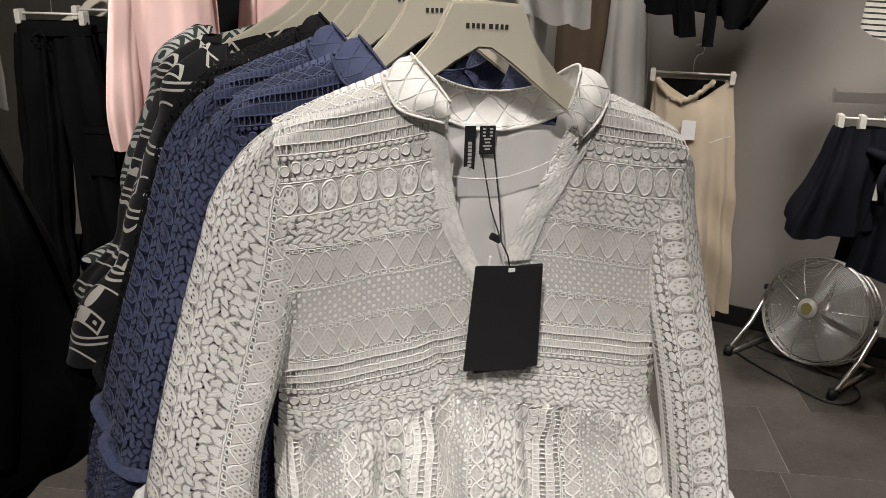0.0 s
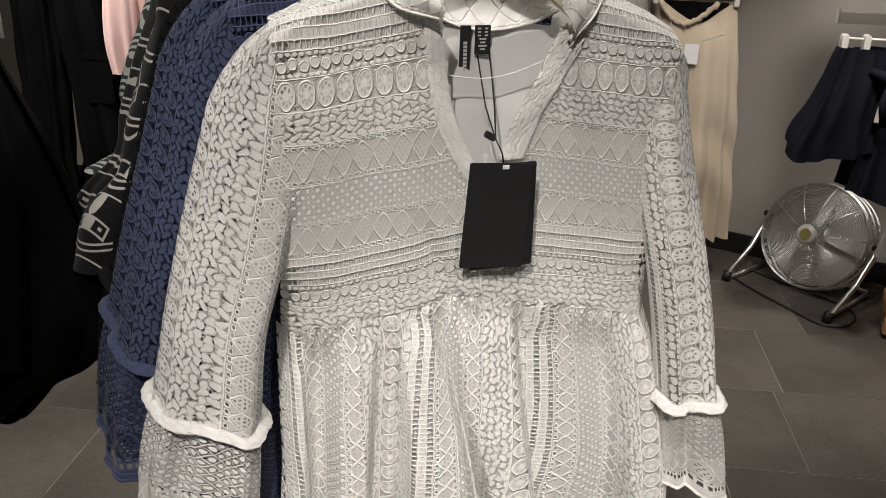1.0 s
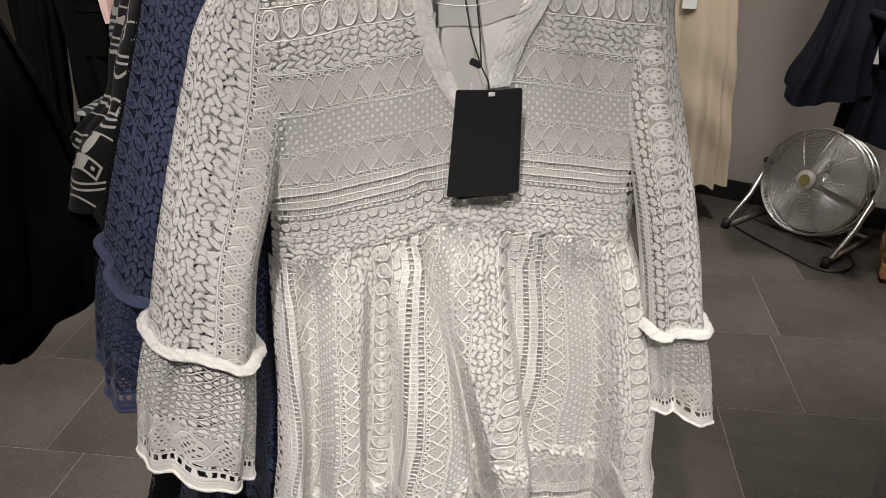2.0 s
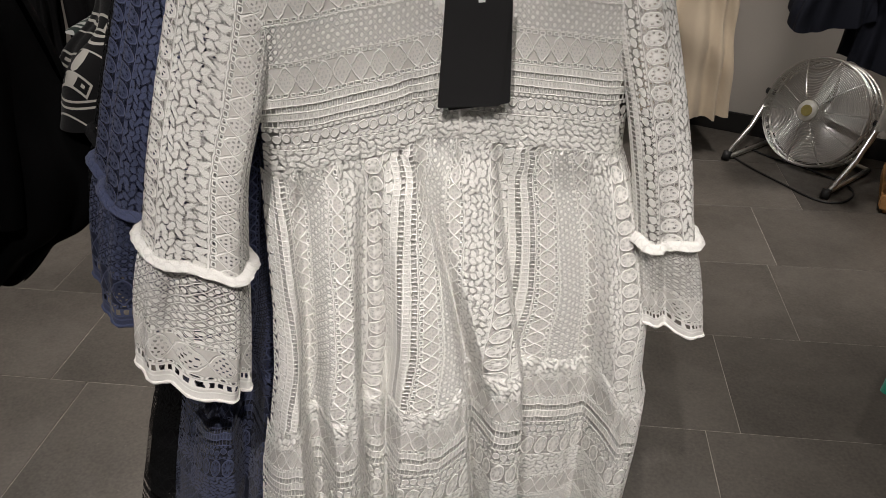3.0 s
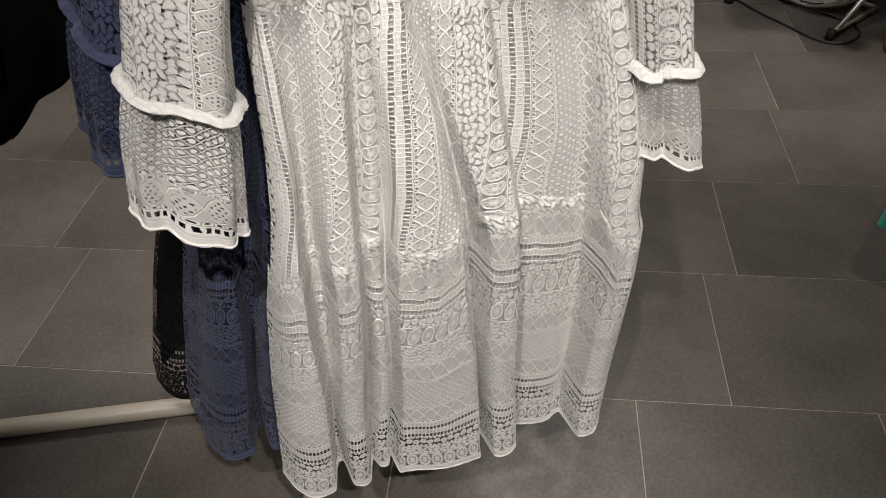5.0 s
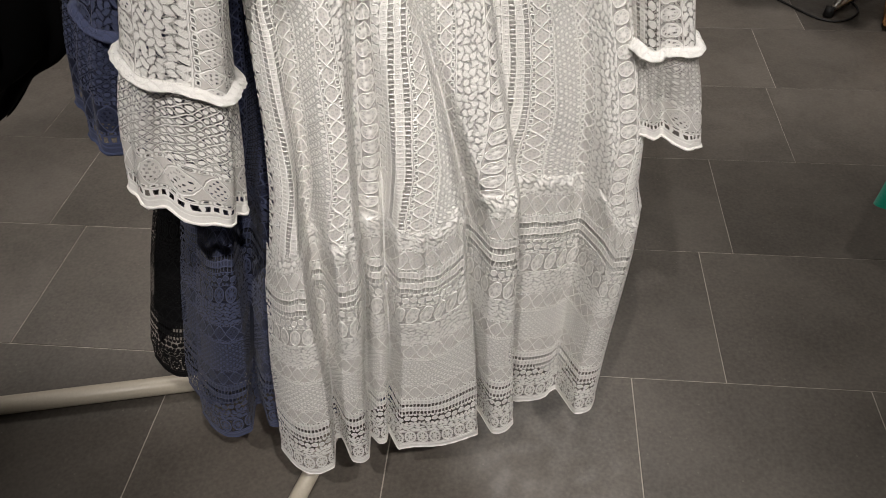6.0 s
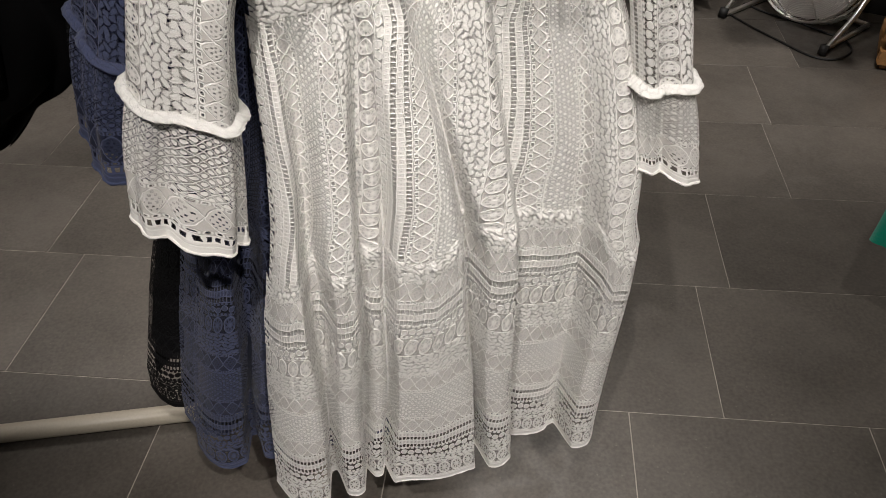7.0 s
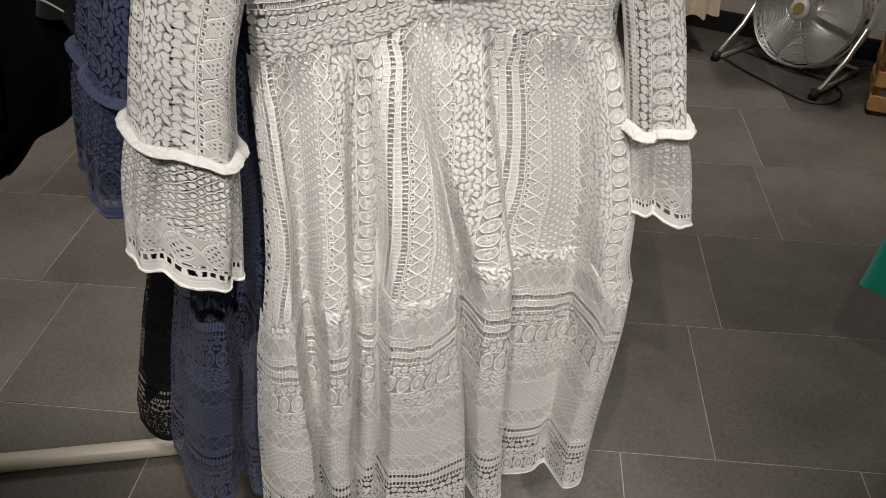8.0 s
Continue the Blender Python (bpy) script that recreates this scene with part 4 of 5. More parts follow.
def printed_tunic(label, mat, m, seed, wide=1.0, cuff=1.052):
    """A loose printed tunic with wide sleeves, on the rack."""
    d = root("printed_tunic", label, "tunic", "tunics on the rack", m)
    s = np.linspace(-1, 1, 60)[None]
    z = np.linspace(0, 1, 70)[:, None]
    for name, k in (("front_panel", -1), ("back_panel", 1)):
        top = 1.507 - 0.20 * np.abs(s) ** 1.1 * 0.24
        zz = top + (0.46 - top) * z
        u = s * (0.20 + 0.06 * z)
        v = 0.022 + k * (0.008 + 0.035 * z) * (1 - np.abs(s) ** 4) + 0.014 * z * np.sin(s * 11 + seed)
        sheet(name, np.stack([u + 0 * zz, v + 0 * zz, zz], -1), mat, d)
    for side in (-1, 1):
        keys = [(1.475, side * 0.205, 0.02, 0.012, 0.012), (1.45, side * 0.228, 0.018, 0.034, 0.03), (1.38, side * 0.25, 0.012, 0.042, 0.036), (1.25, side * 0.295, 0.0, 0.048, 0.036), (1.165, side * 0.33 * wide, -0.01, 0.046, 0.034), (1.15, side * 0.34 * wide, -0.012, 0.054, 0.036), (cuff, side * 0.375 * wide, -0.02, 0.068, 0.036)]
        garment("sleeve", keys, mat, d, 4, 0.010, seed + side, 48, 50)
    return d


printed_tunic("black tunic with a white geometric print on a hanger", AZTEC, slot(0.345, -0.02, 2.0), 3)
printed_tunic("black tunic with a white geometric print on a hanger", AZTEC, slot(0.410, -0.02, -1.0), 5)
printed_tunic("dark green and white zigzag tunic on a hanger", ZIGZAG, slot(0.487, -0.018, 0.0), 8, 0.90, 1.13)


def clothes_rack():
    r = root("clothes_rack", "cream painted steel clothes rack holding the dresses", "clothes rack")
    a, b = slot(-0.10) @ Vector((0.01, 0.02, 1.668)), slot(1.25) @ Vector((0.01, 0.02, 1.668))
    tube("rail", [a, b], 0.0125, RACK_PAINT, r, 14)
    foot = Vector((-0.20, 1.245, 0.03))
    tube("base_bar", [(-1.75, 0.885, 0.026), (-1.05, 1.045, 0.026), (-0.20, 1.245, 0.026)], 0.0215, RACK_PAINT, r, 14)
    tube("base_bar", [(-0.20, 1.245, 0.026), (-0.245, 1.05, 0.026), (-0.292, 0.86, 0.026)], 0.017, RACK_PAINT, r, 14)
    top = slot(0.42) @ Vector((0.01, 0.02, 1.66))
    tube("post", [foot, (top.x, top.y, 0.25), top], 0.014, RACK_PAINT, r, 14)
    return r


clothes_rack()


# ---- labels and tags on the white dress ----
def dress_labels():
    lab = root("neck_label", "black woven neck label sewn inside the dress collar", "label", "", RACK)
    tilt = pose(0, 0, 0, -6, 0, 0)
    plate("ribbon", [(-0.0225, 1.446), (-0.0100, 1.446), (-0.0105, 1.394), (-0.0230, 1.394)], 0.0600, 0.0608, CARD, lab, "", 0)
    for k in range(8):
        box("printed_mark", (-0.0165, 0.0596, 1.3975 + 0.0042 * k), (0.0042, 0.0006, 0.0030), PALEBAR, lab, "pale printed bar", 0)
    size = root("size_label", "black woven size label beside the neck label", "label", "", RACK)
    plate("ribbon", [(-0.0055, 1.446), (0.0125, 1.446), (0.0125, 1.414), (-0.0055, 1.414)], 0.0600, 0.0608, CARD, size, "", 0)
    for row, (w, n) in enumerate([(0.0035, 2), (0.0035, 2), (0.0035, 2), (0.008, 1), (0.006, 1), (0.010, 1), (0.006, 1)]):
        for c in range(n):
            x = 0.0035 + (c - (n - 1) / 2) * 0.008
            box("printed_mark", (x, 0.0596, 1.4425 - 0.0038 * row), (w, 0.0006, 0.0018), PALEBAR, size, "pale printed bar", 0)
    return lab


def hang_tag():
    t = root("hang_tag", "two black card swing tags on a black cord", "price tag", "", RACK)
    for k, (turn, y, dx, dz) in enumerate([(3.2, -0.0415, 0.0, 0.0), (-2.2, -0.0385, 0.001, -0.002)]):
        m = pose(0.0035 + dx, 0, 1.318 + dz, 4, turn, 0)
        bm = bmesh.new()
        bmesh.ops.create_cube(bm, size=1)
        bmesh.ops.scale(bm, vec=(0.0735, 0.0011, 0.126), verts=bm.verts)
        bmesh.ops.bevel(bm, geom=[e for e in bm.edges if abs(e.verts[0].co.y - e.verts[1].co.y) > 1e-4], offset=0.0012, segments=2, affect="EDGES")
        bmesh.ops.translate(bm, vec=(0, y, -0.060), verts=bm.verts)
        bmesh.ops.transform(bm, matrix=m, verts=bm.verts)
        part("card", bm, CARD, t)
    box("eyelet", (0.006, -0.0425, 1.3135), (0.007, 0.0012, 0.004), PAPER, t, "small punched slot", 0)
    box("seal", (-0.0065, -0.020, 1.342), (0.013, 0.006, 0.0075), CARD, t, "small black plastic seal", 0.001, pose(0, 0, 0, 0, 28, 0))
    up = [(0.004, -0.042, 1.314), (0.003, -0.036, 1.327), (-0.002, -0.026, 1.340)]
    tube("cord", up + [(-0.006, 0.004, 1.368), (-0.004, 0.040, 1.400), (-0.003, 0.0585, 1.418)], 0.0009, THREAD, t, 6)
    tube("cord", up + [(0.004, 0.004, 1.368), (0.009, 0.040, 1.400), (0.011, 0.0585, 1.418)], 0.0009, THREAD, t, 6)
    line = [(-0.052 + 0.115 * k / 14, 0.018 + 0.012 * math.sin(math.pi * k / 14), 1.402 - 0.010 * math.sin(math.pi * k / 14) + 0.012 * (k / 14) ** 3) for k in range(15)]
    tube("security_loop", line, 0.0007, CLEAR, t, 6, "clear plastic loop across the neck opening")
    tube("loose_thread", [(0.236, -0.01, 1.436), (0.248, -0.012, 1.441), (0.258, -0.012, 1.443)], 0.0006, LACE.plain, t, 5, "loose white thread at the shoulder")
    return t


dress_labels()
hang_tag()


# ---- by the back wall: the floor fan ----
def floor_fan():
    """A chrome drum fan on a tube stand: front cage, blades, motor, badge and feet."""
    place = pose(1.335, 3.50, 0.244, 0, 0, -46)
    tip = pose(0, 0, 0, -20, 0, 0)
    fan = root("floor_fan", "chrome wire floor fan on a tubular stand, standing on the tiles", "fan", "", place @ tip)
    R, T = 0.231, 0.11

    def ring(r, y, n=72):
        return [(r * math.cos(2 * math.pi * k / n), y, r * math.sin(2 * math.pi * k / n)) for k in range(n)]

    def bulge(r, k):
        return k * (0.075 - 0.060 * (r / R) ** 2.6)

    # local -y looks to the room
    for y in (0.0, T / 2, T):
        tube("rim", ring(R, y), 0.0055, CHROME, fan, 8, "", True)
    for i in range(40):
        t = 2 * math.pi * i / 40
        tube("side_wire", [(R * math.cos(t), -0.012, R * math.sin(t)), (R * math.cos(t), T + 0.012, R * math.sin(t))], 0.0016, CHROME, fan, 5)
    for name, k, base in (("front_cage", -1, 0.0), ("rear_cage", 1, T)):
        cage = tube(name, ring(R * 0.995, base + bulge(R, k)), 0.003, CHROME, fan, 6, "", True)
        for i in range(26):
            r = 0.052 + (R - 0.056) * i / 26
            tube("wire_ring", ring(r, base + bulge(r, k), 56), 0.0012, CHROME, cage, 4, "", True)
        for i in range(10):
            t = 2 * math.pi * (i + 0.3) / 10
            pts = [(r * math.cos(t), base + bulge(r, k) * 1.02 - k * 0.003, r * math.sin(t)) for r in np.linspace(0.05, R, 10)]
            tube("spoke", pts, 0.0026, CHROME, cage, 6)
    bm = bmesh.new()
    bmesh.ops.create_cone(bm, cap_ends=True, segments=40, radius1=0.046, radius2=0.040, depth=0.012)
    bmesh.ops.transform(bm, matrix=pose(0, -0.078, 0, 90, 0, 0), verts=bm.verts)
    hub = part("hub_cap", bm, CLIP, fan, "round white hub cap", True)
    bm = bmesh.new()
    bmesh.ops.create_cone(bm, cap_ends=True, segments=32, radius1=0.024, radius2=0.024, depth=0.003)
    bmesh.ops.transform(bm, matrix=pose(0, -0.0855, 0, 90, 0, 0), verts=bm.verts)
    part("badge", bm, BADGE, hub, "small yellow round badge")
    bm = bmesh.new()
    bmesh.ops.create_cone(bm, cap_ends=True, segments=32, radius1=0.06, radius2=0.05, depth=0.11)
    bmesh.ops.transform(bm, matrix=pose(0, 0.11, 0, 90, 0, 0), verts=bm.verts)
    part("motor", bm, STEEL, fan, "round steel motor housing", True)
    for i in range(4):
        t0 = 2 * math.pi * i / 4 + 0.5
        rr = np.linspace(0.035, 0.216, 12)[:, None]
        w = np.linspace(-0.5, 0.5, 12)[None]
        wide = 1.35 + 0.45 * (rr / 0.235)
        t = t0 + w * wide + 0.25 * (rr / 0.235)
        pos = np.stack([rr * np.cos(t), 0.045 + w * 0.055 * (1 - 0.3 * rr / 0.235) + 0 * rr, rr * np.sin(t)], -1)
        sheet("blade", pos, STEEL, fan, None, "brushed metal fan blade")
    # stand, in the fan's own turned space
    inv = tip.inverted()

    def w(x, y, z):
        return inv @ Vector((x * 0.93, y, z - 0.244))

    for k in (-1, 1):
        leg = [w(k * 0.262, 0.05, 0.257), w(k * 0.272, 0.03, 0.22), w(k * 0.268, -0.06, 0.12), w(k * 0.262, -0.20, 0.035), w(k * 0.258, -0.235, 0.016), w(k * 0.250, -0.20, 0.014), w(k * 0.245, 0.0, 0.014), w(k * 0.240, 0.14, 0.014)]
        tube("stand_leg", leg, 0.0115, CHROME, fan, 10)
        tube("foot", [w(k * 0.259, -0.235, 0.002), w(k * 0.259, -0.225, 0.04)], 0.019, RUBBER, fan, 10, "black rubber foot")
        tube("pivot_knob", [w(k * 0.250, 0.05, 0.257), w(k * 0.292, 0.05, 0.257)], 0.014, RUBBER, fan, 10, "black tilt knob")
    tube("cross_bar", [w(-0.240, 0.14, 0.014), w(0, 0.16, 0.014), w(0.240, 0.14, 0.014)], 0.011, CHROME, fan, 10)
    return fan


floor_fan()
cable = [(1.02, 3.58, 0.005), (1.05, 3.51, 0.005), (1.11, 3.40, 0.005), (1.19, 3.28, 0.005), (1.29, 3.14, 0.005), (1.38, 3.12, 0.005), (1.46, 3.20, 0.005), (1.46, 3.30, 0.005), (1.40, 3.37, 0.005), (1.33, 3.45, 0.005), (1.20, 3.56, 0.005), (1.12, 3.66, 0.005)]
ck = [(i, *p) for i, p in enumerate(cable)]
tagged(tube("power_cable", spline(ck, np.linspace(0, len(cable) - 1, 70)), 0.0045, RUBBER, None, 8), "black power cable looping over the floor tiles", "cable")


# ---- clip hangers with bottoms ----
def clip_hanger(m, wide, label, clips=(-1, 1)):
    """A white plastic bar hanger with two clips and a wire hook; the bar is at z = 0."""
    h = root("clip_hanger", label, "hanger", "clip hangers", m)
    tube("bar", [(-wide, 0, 0), (wide, 0, 0)], 0.0045, CLIP, h, 8)
    for k in clips:
        box("clip", (k * wide * 0.92, -0.004, -0.012), (0.020, 0.044, 0.052), CLIP, h, "", 0.003)
    hook = [(0, 0, 0.003), (0, 0, 0.05), (0.012, 0, 0.075), (0.03, 0, 0.08), (0.035, 0, 0.10), (0.018, 0, 0.118), (-0.002, 0, 0.11)]
    tube("hook", hook, 0.002, CHROME, h, 6, "thin wire hook")
    return h


clip_hanger(pose(0.705, 3.55, 1.228, 0, 0, -8), 0.170, "white plastic clip hanger holding a cream skirt")
sk = root("wrap_skirt", "cream wrap skirt with a gathered waist on a clip hanger", "skirt", "", pose(0.705, 3.55, -0.055, 0, 0, -8))
garment("skirt_body", [(1.262, 0.0, 0.0, 0.155, 0.018), (1.15, 0.010, 0.0, 0.165, 0.035), (0.9, 0.030, 0.0, 0.180, 0.05), (0.6, 0.050, 0.0, 0.190, 0.06), (0.27, 0.065, 0.0, 0.195, 0.065)], CREAM, sk, 8, 0.026, 4, 170, 110, dip=0.085, taper=0.6)
tube("waist_frill", [(-0.135 + 0.22 * k / 24, -0.030 - 0.006 * (k % 2), 1.262 - 0.085 * math.sin(math.pi * (k / 24) ** 0.85) - 0.004 * (k % 3)) for k in range(25)], [0.009 + 0.004 * (k % 2) for k in range(25)], CREAM, sk, 8)
plate("swing_tag", [(-0.02, 1.10), (0.035, 1.10), (0.035, 1.02), (-0.02, 1.02)], -0.062, -0.0605, PAPER, sk, "white paper swing tag", 0)
bs = root("black_skirt", "black skirt hanging inside the cream wrap skirt", "skirt", "", pose(0.705, 3.553, -0.055, 0, 0, -8))
garment("skirt_body", [(1.258, -0.005, 0.0, 0.135, 0.006), (1.0, 0.01, 0.0, 0.130, 0.012), (0.6, 0.04, 0.0, 0.13, 0.015), (0.45, 0.05, 0.0, 0.13, 0.015)], BLACK, bs, 6, 0.004, 6, 60, 40)

clip_hanger(pose(1.235, 2.95, 1.165, 0, 0, -4), 0.150, "white plastic clip hanger holding dark shorts", (-1, -0.5))
sh = root("wide_shorts", "very dark navy wide-leg shorts with a tied waist", "shorts", "", pose(1.235, 2.95, -0.047, 0, 0, -4))
garment("leg", [(1.185, -0.070, -0.01, 0.080, 0.03), (1.10, -0.078, -0.01, 0.094, 0.045), (0.95, -0.098, -0.01, 0.118, 0.06), (0.85, -0.108, -0.01, 0.146, 0.065), (0.815, -0.108, -0.01, 0.150, 0.065)], INK, sh, 9, 0.030, 3, 120, 80, drop=0.025)
garment("leg", [(1.185, 0.085, 0.0, 0.085, 0.03), (1.10, 0.09, 0.0, 0.105, 0.045), (0.95, 0.095, 0.0, 0.12, 0.06), (0.79, 0.095, 0.0, 0.145, 0.07), (0.695, 0.085, 0.0, 0.145, 0.07)], INK, sh, 9, 0.030, 8, 120, 80, drop=0.02)
tube("tie_belt", [(-0.05, -0.055, 1.12), (0.0, -0.07, 1.10), (0.03, -0.075, 1.09), (0.07, -0.07, 1.115), (0.12, -0.05, 1.12)], [0.012, 0.02, 0.024, 0.018, 0.012], INK, sh, 10)
tube("tie_belt", [(0.02, -0.075, 1.09), (0.0, -0.085, 1.02), (0.015, -0.085, 0.94)], [0.016, 0.014, 0.012], INK, sh, 8)
plate("swing_tag", [(-0.01, 1.03), (0.014, 1.03), (0.010, 0.955), (-0.014, 0.955)], -0.083, -0.0815, GREYPLATE, sh, "small grey swing tag", 0)


def wall_bracket():
    r = root("display_bar", "grey metal display bar fixed to the wall", "display bar")
    box("front_plate", (1.49, 3.30, 1.190), (0.62, 0.012, 0.040), GREYPLATE, r, "", 0.002)
    box("end_cap", (1.177, 3.30, 1.195), (0.012, 0.02, 0.055), CLIP, r, "pale end cap", 0.002)
    tube("arm", [(1.60, 3.30, 1.19), (1.67, 3.66, 1.19)], 0.012, GREYPLATE, r, 8)
    return r


wall_bracket()


# ---- tops hanging above ----
def hanging_top(name, label, category, mat, m, keys, folds, amp, seed, extra=(), rail=2.02):
    t = root(name, label, category, "", m)
    garment("body", keys, mat, t, folds, amp, seed, 90, 50, drop=0.02)
    tube("hanger_hook", [(keys[0][1], keys[0][2], keys[0][0] - 0.05), (keys[0][1], keys[0][2], rail - 0.01), (keys[0][1] + 0.01, keys[0][2] + 0.004, rail + 0.014)], 0.003, CHROME, t, 6, "thin chrome hanger hook")
    tube("hanger_arm", [(keys[0][1] - keys[0][3] * 0.9, keys[0][2], keys[0][0] - 0.02), (keys[0][1], keys[0][2], keys[0][0] + 0.02), (keys[0][1] + keys[0][3] * 0.9, keys[0][2], keys[0][0] - 0.02)], 0.007, HANGER, t, 8, "beige hanger arm")
    for k2, s2 in extra:
        garment("sleeve", k2, mat, t, 4, amp * 0.6, seed + s2, 40, 40)
    return t


def hang_rail(label, pts, r=0.0125):
    """A rail on two rods from the ceiling."""
    a, c = Vector(pts[0]), Vector(pts[-1])
    top = root("hang_rail", label, "rail")
    tube("rail", pts, r, CHROME, top, 12)
    for f in (0.04, 0.96):
        p = a.lerp(c, f)
        if len(pts) > 2:
            p = a if f < 0.5 else c
        tube("drop_rod", [p, (p.x, p.y, 3.0)], 0.008, CHROME, top, 8)
    return top


hanging_top("black_blouse", "black top with hanging sleeves on the upper rail", "top", BLACK, pose(0.645, 3.48, -0.058), [(1.95, 0, 0, 0.16, 0.04), (1.7, 0, 0, 0.18, 0.05), (1.535, 0, 0, 0.17, 0.05)], 6, 0.02, 3,
            [([(1.9, -0.09, -0.03, 0.04, 0.03), (1.6, -0.04, -0.05, 0.035, 0.03), (1.44, -0.01, -0.05, 0.035, 0.03)], 1), ([(1.9, 0.06, -0.05, 0.02, 0.012), (1.6, 0.075, -0.06, 0.020, 0.012), (1.402, 0.080, -0.06, 0.022, 0.012)], 2)])
hanging_top("black_blouse", "black top with a pointed hem on the upper rail", "top", BLACK, pose(0.845, 3.42, -0.058), [(1.95, 0.02, 0, 0.12, 0.04), (1.7, 0.02, 0, 0.11, 0.05), (1.58, -0.01, 0, 0.085, 0.05), (1.49, -0.03, 0, 0.05, 0.04)], 5, 0.016, 9)
hanging_top("white_blouse", "white ruffled blouse hanging on the upper rail", "blouse", WHITE_CLOTH, pose(0.085, 2.95, -0.06), [(1.9, -0.02, 0, 0.12, 0.05), (1.65, 0.0, 0, 0.15, 0.06), (1.50, 0.02, 0, 0.13, 0.06)], 9, 0.028, 12,
            [([(1.9, -0.06, 0.0, 0.05, 0.03), (1.6, -0.05, 0.0, 0.06, 0.03), (1.28, -0.045, 0.0, 0.055, 0.03)], 1)])
hanging_top("brown_top", "dark brown long top hanging behind the blouse", "top", material("brown_cloth", (0.13, 0.09, 0.06), 0.85, 0, 0.15, 500, 0.2, 14), pose(0.25, 3.6, -0.06), [(1.9, 0, 0, 0.10, 0.03), (1.5, 0, 0, 0.10, 0.04), (0.9, -0.03, 0, 0.08, 0.04)], 6, 0.012, 15)
hanging_top("white_dress", "long white satin dress hanging by the wall", "dress", WHITE_CLOTH, pose(0.440, 3.72, -0.06), [(1.9, -0.01, 0, 0.07, 0.03), (1.55, 0.0, 0, 0.085, 0.04), (1.30, 0.0, 0, 0.10, 0.045), (1.0, 0.01, 0, 0.10, 0.05), (0.5, 0.01, 0, 0.12, 0.05)], 5, 0.03, 18)


def stripe_material():
    m = woven("striped_knit", (0.55, 0.52, 0.46), 0.85, 0.0016, 0.5, 0.06, 0.2)
    n, l = m.node_tree.nodes, m.node_tree.links
    sep, mu, fr2, gt, mix = (n.new(k) for k in ("ShaderNodeSeparateXYZ", "ShaderNodeMath", "ShaderNodeMath", "ShaderNodeMath", "ShaderNodeMix"))
    l.new(n["Texture Coordinate"].outputs["Object"], sep.inputs[0])
    mu.operation, mu.inputs[1].default_value = "MULTIPLY", 58.0
    fr2.operation = "FRACT"
    gt.operation, gt.inputs[1].default_value = "GREATER_THAN", 0.66
    mix.data_type = "RGBA"
    mix.inputs[6].default_value, mix.inputs[7].default_value = (0.58, 0.55, 0.49, 1), (0.03, 0.03, 0.03, 1)
    l.new(sep.outputs["Z"], mu.inputs[0]), l.new(mu.outputs[0], fr2.inputs[0]), l.new(fr2.outputs[0], gt.inputs[0])
    l.new(gt.outputs[0], mix.inputs[0]), l.new(mix.outputs[2], n["Principled BSDF"].inputs["Base Color"])
    return m


hanging_top("striped_top", "cream and black striped knit top on the upper rail", "top", stripe_material(), pose(1.245, 2.88, -0.04), [(1.95, 0, 0, 0.15, 0.05), (1.7, 0, 0, 0.155, 0.06), (1.485, 0, 0, 0.160, 0.06)], 5, 0.012, 21)
hanging_top("white_knit", "white openwork knit hanging low by the wall", "knitwear", WHITE_CLOTH, pose(1.66, 3.16, 0), [(0.9, 0, 0, 0.12, 0.04), (0.6, 0, 0, 0.17, 0.05), (0.33, -0.02, 0, 0.19, 0.05)], 7, 0.015, 23)
crate = root("wooden_crate", "orange wooden slatted crate standing by the wall", "crate", "", pose(1.83, 3.12, 0, 0, 0, -20))
for z in (0.05, 0.15, 0.25):
    box("slat", (0, -0.17, z), (0.56, 0.018, 0.06), WOOD, crate, "", 0.003)
    box("slat", (-0.275, 0, z), (0.018, 0.32, 0.06), WOOD, crate, "", 0.003)
    box("slat", (0, 0.17, z), (0.56, 0.018, 0.06), WOOD, crate, "", 0.003)
for x in (-0.255, 0.255):
    for y in (-0.15, 0.15):
        box("corner_post", (x, y, 0.145), (0.022, 0.022, 0.29), WOOD, crate, "", 0.003)

hanging_top("green_dress", "emerald green garment hanging from a nearby rack", "dress", GREEN, pose(0.975, 1.38, -0.045), [(1.3, 0.05, 0, 0.08, 0.04), (1.0, 0.035, 0, 0.095, 0.045), (0.7, 0.015, 0, 0.11, 0.05), (0.47, 0.0, 0, 0.12, 0.05)], 6, 0.010, 26)


# ---- beside the rack: black jackets ----
def black_jacket(m, seed, label):
    j = root("black_jacket", label, "jacket", "black jackets", m)
    garment("body", [(1.62, -0.02, 0, 0.08, 0.05), (1.45, -0.01, 0, 0.13, 0.07), (1.30, 0.0, 0, 0.165, 0.08), (1.15, 0.01, 0, 0.190, 0.08), (1.06, 0.01, 0, 0.215, 0.08), (1.01, 0.0, 0, 0.212, 0.075), (0.92, -0.03, 0, 0.165, 0.07), (0.84, -0.06, 0, 0.10, 0.05)], BLACK, j, 7, 0.034, seed, 140, 100, drop=0.01)
    garment("sleeve", [(1.50, 0.07, -0.03, 0.04, 0.04), (1.30, 0.10, -0.05, 0.055, 0.045), (1.12, 0.10, -0.06, 0.06, 0.045), (0.98, 0.08, -0.06, 0.055, 0.04)], BLACK, j, 4, 0.012, seed + 3, 60, 50)
    return j


black_jacket(pose(-0.750, 1.04, -0.033, 0, 0, 8), 31, "black cotton jacket hanging on the neighbouring rack")
black_jacket(pose(-0.89, 1.14, 0.0, 0, 0, 14), 37, "black cotton jacket hanging on the neighbouring rack")


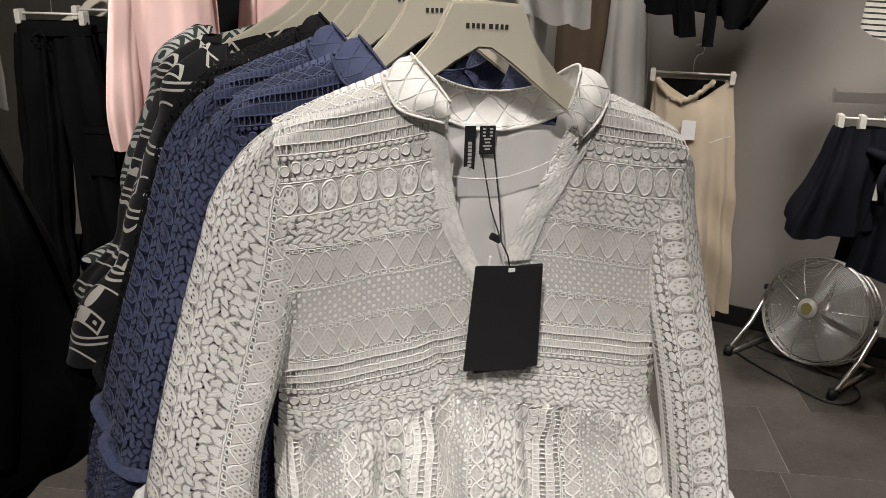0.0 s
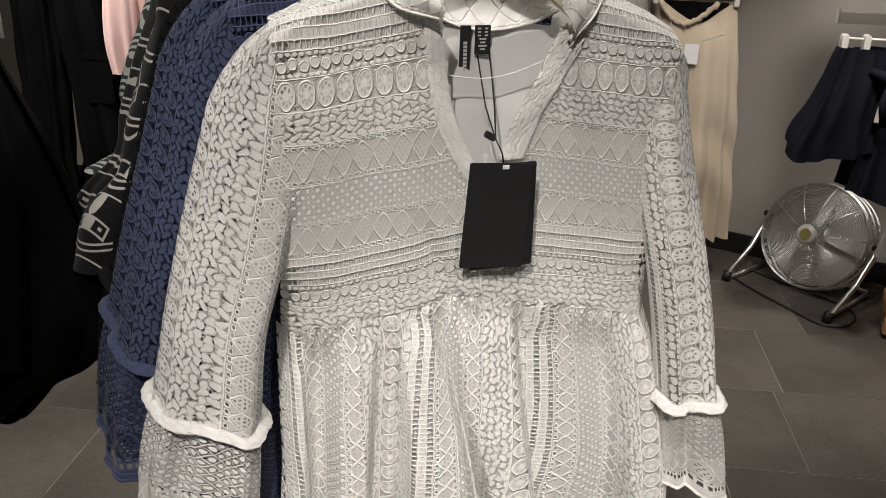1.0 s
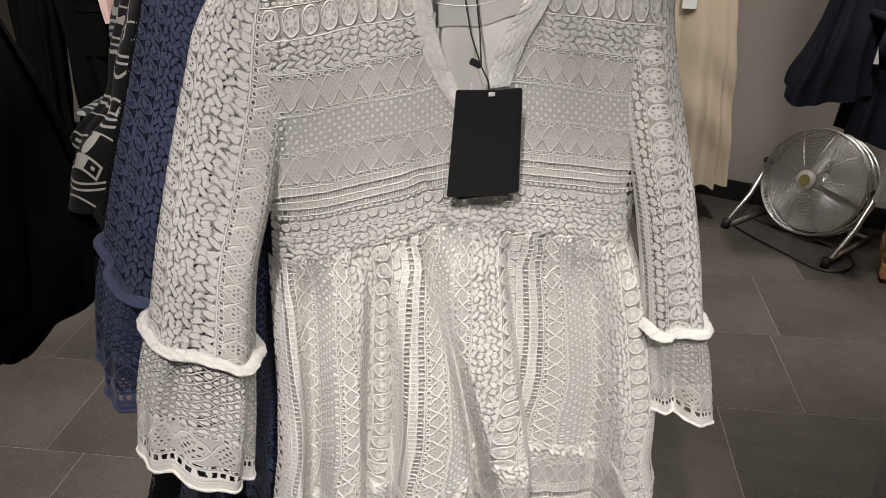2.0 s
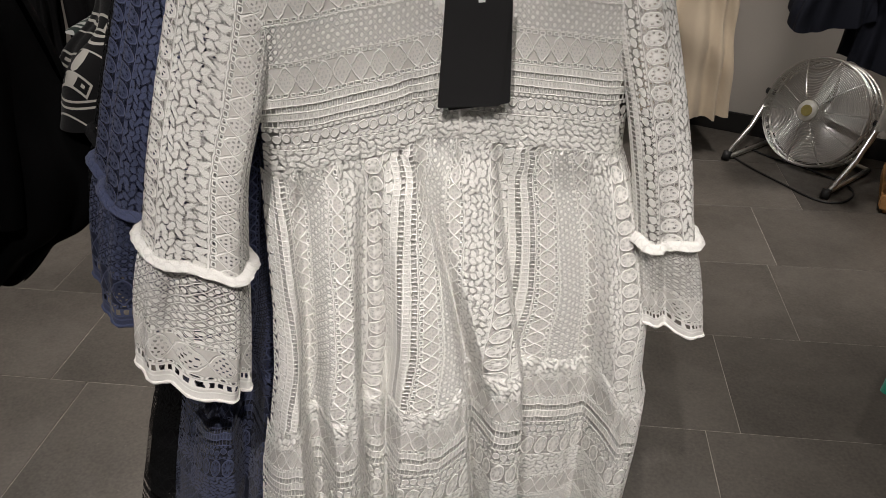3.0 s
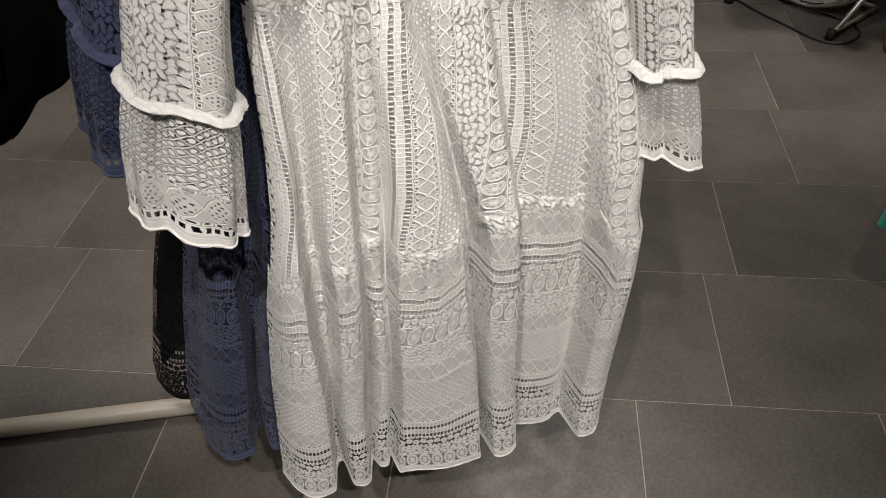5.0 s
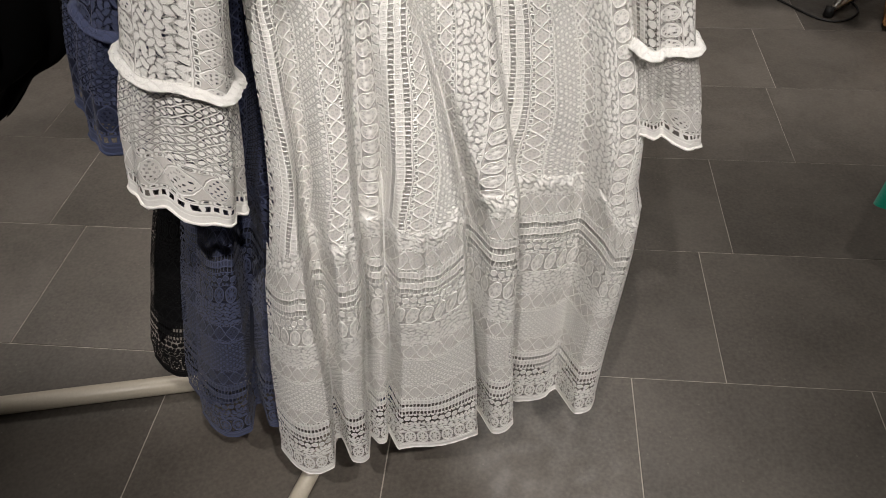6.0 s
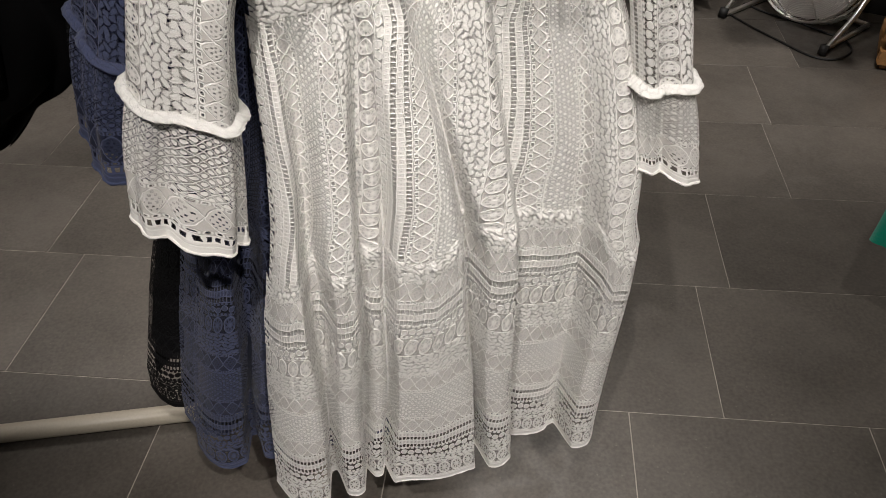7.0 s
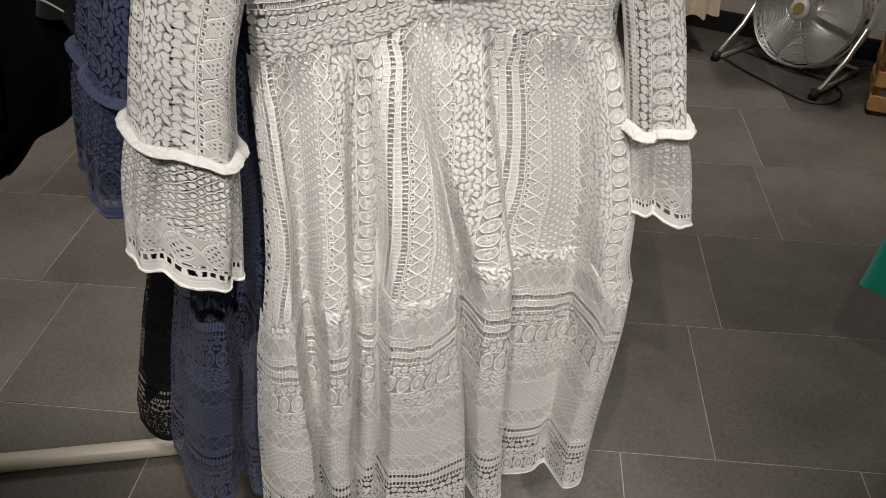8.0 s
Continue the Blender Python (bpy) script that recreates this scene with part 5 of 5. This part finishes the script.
# ---- far side: trousers and shirts ----
def trousers(m, seed, tie):
    t = root("trousers", "black wide drawstring trousers with cargo pockets on a clip hanger" if tie else "black wide trousers on a clip hanger", "trousers", "trousers on the rail", m)
    garment("waistband", [(1.475, 0, 0, 0.135, 0.022), (1.45, 0, 0, 0.140, 0.042), (1.425, 0, 0, 0.142, 0.05)], BLACK, t, 14, 0.006, seed, 120, 12)
    for k in (-1, 1):
        leg = garment("leg", [(1.43, k * 0.070, 0, 0.075, 0.045), (1.25, k * 0.080, 0, 0.088, 0.055), (1.0, k * 0.098, 0, 0.088, 0.055), (0.7, k * 0.118, 0, 0.090, 0.05), (0.42, k * 0.128, 0, 0.080, 0.045), (0.40, k * 0.128, 0, 0.07, 0.04)], CHARCOAL, t, 7, 0.028, seed + k, 90, 80)
    if tie:
        box("pocket_flap", (0.155, -0.058, 1.085), (0.105, 0.012, 0.028), CHARCOAL, t, "", 0.004)
        box("cargo_pocket", (0.155, -0.052, 0.99), (0.105, 0.014, 0.17), CHARCOAL, t, "", 0.005)
        for k in (-1, 1):
            tube("drawstring", [(k * 0.004 - 0.02, -0.062, 1.44), (k * 0.022 - 0.02, -0.07, 1.425), (k * 0.03 - 0.02, -0.07, 1.405), (k * 0.01 - 0.02, -0.066, 1.40), (k * 0.012 - 0.02, -0.068, 1.33 - 0.05 * k)], 0.0028, INK, t, 6)
    return t


for i, (x, y, a) in enumerate([(-1.705, 3.0, 0), (-1.56, 3.14, 3), (-1.47, 3.26, 4), (-1.40, 3.38, 5)]):
    trousers(pose(x, y, -0.085 + 0.01 * i, 0, 0, a), 41 + 3 * i, i == 0)
    clip_hanger(pose(x, y, 1.415 + 0.01 * i, 0, 0, a), 0.135, "white plastic clip hanger holding black trousers")


def pink_shirt(m, seed):
    p = root("pink_shirt", "pale pink long shirt hanging on the far rail", "shirt", "pink shirts", m)
    garment("body", [(1.80, 0, 0, 0.10, 0.04), (1.6, 0.0, 0, 0.125, 0.06), (1.4, 0.0, 0, 0.135, 0.065), (1.15, 0.0, 0, 0.15, 0.07), (0.75, 0, 0, 0.16, 0.07)], PINK, p, 12, 0.022, seed, 180, 90)
    sl = garment("sleeve", [(1.78, -0.085, -0.02, 0.025, 0.03), (1.6, -0.105, -0.035, 0.034, 0.035), (1.4, -0.12, -0.05, 0.040, 0.036), (1.24, -0.128, -0.055, 0.042, 0.034), (1.165, -0.128, -0.055, 0.034, 0.03)], PINK, p, 6, 0.014, seed + 2, 80, 60)
    return p


pink_shirt(pose(-0.945, 2.32, -0.066, 0, 0, 6), 51)
pink_shirt(pose(-0.69, 2.62, -0.066, 0, 0, 6), 55)
hanging_top("black_blouse", "black top between the pink shirts on the far rail", "top", BLACK, pose(-0.95, 2.80, -0.06), [(1.9, 0, 0, 0.12, 0.04), (1.6, 0, 0, 0.13, 0.05), (1.1, 0, 0, 0.14, 0.05)], 6, 0.014, 58)
hang_rail("chrome rail carrying black tops", [(-1.3, 2.80, 1.965), (-0.6, 2.80, 1.965)])
hang_rail("chrome rail of the rack with the green garment", [(0.9, 1.38, 1.985), (1.6, 1.38, 1.985)])
hang_rail("chrome rail carrying the pink shirts", [(-1.25, 2.02, 1.765), (-0.45, 2.92, 1.765)])
hang_rail("chrome rail carrying black trousers on clip hangers", [(-1.86, 2.85, 1.53), (-1.22, 3.62, 1.56)])
hang_rail("chrome wall rail carrying blouses and tops", [(-0.3, 3.05, 1.97), (0.25, 3.5, 1.97), (0.95, 3.45, 1.97)])
hanging_top("grey_top", "pale grey top hanging at the end of the rail", "top", WHITE_CLOTH, pose(-2.42, 3.55, -0.06), [(1.42, 0, 0, 0.05, 0.03), (1.34, 0, 0, 0.09, 0.04), (1.2, 0, 0, 0.10, 0.04), (1.02, 0, 0, 0.10, 0.04)], 5, 0.012, 61)
hang_rail("chrome rail at the far wall", [(-2.75, 3.55, 1.97), (-2.1, 3.55, 1.97)])
for i in range(5):
    h = shop_hanger(pose(-1.62 + 0.055 * i, 3.2 + 0.07 * i, -0.08, 0, 0, 12), "beige plastic clothes hanger above the trousers")


# ---- floor ----
floor_tiles()
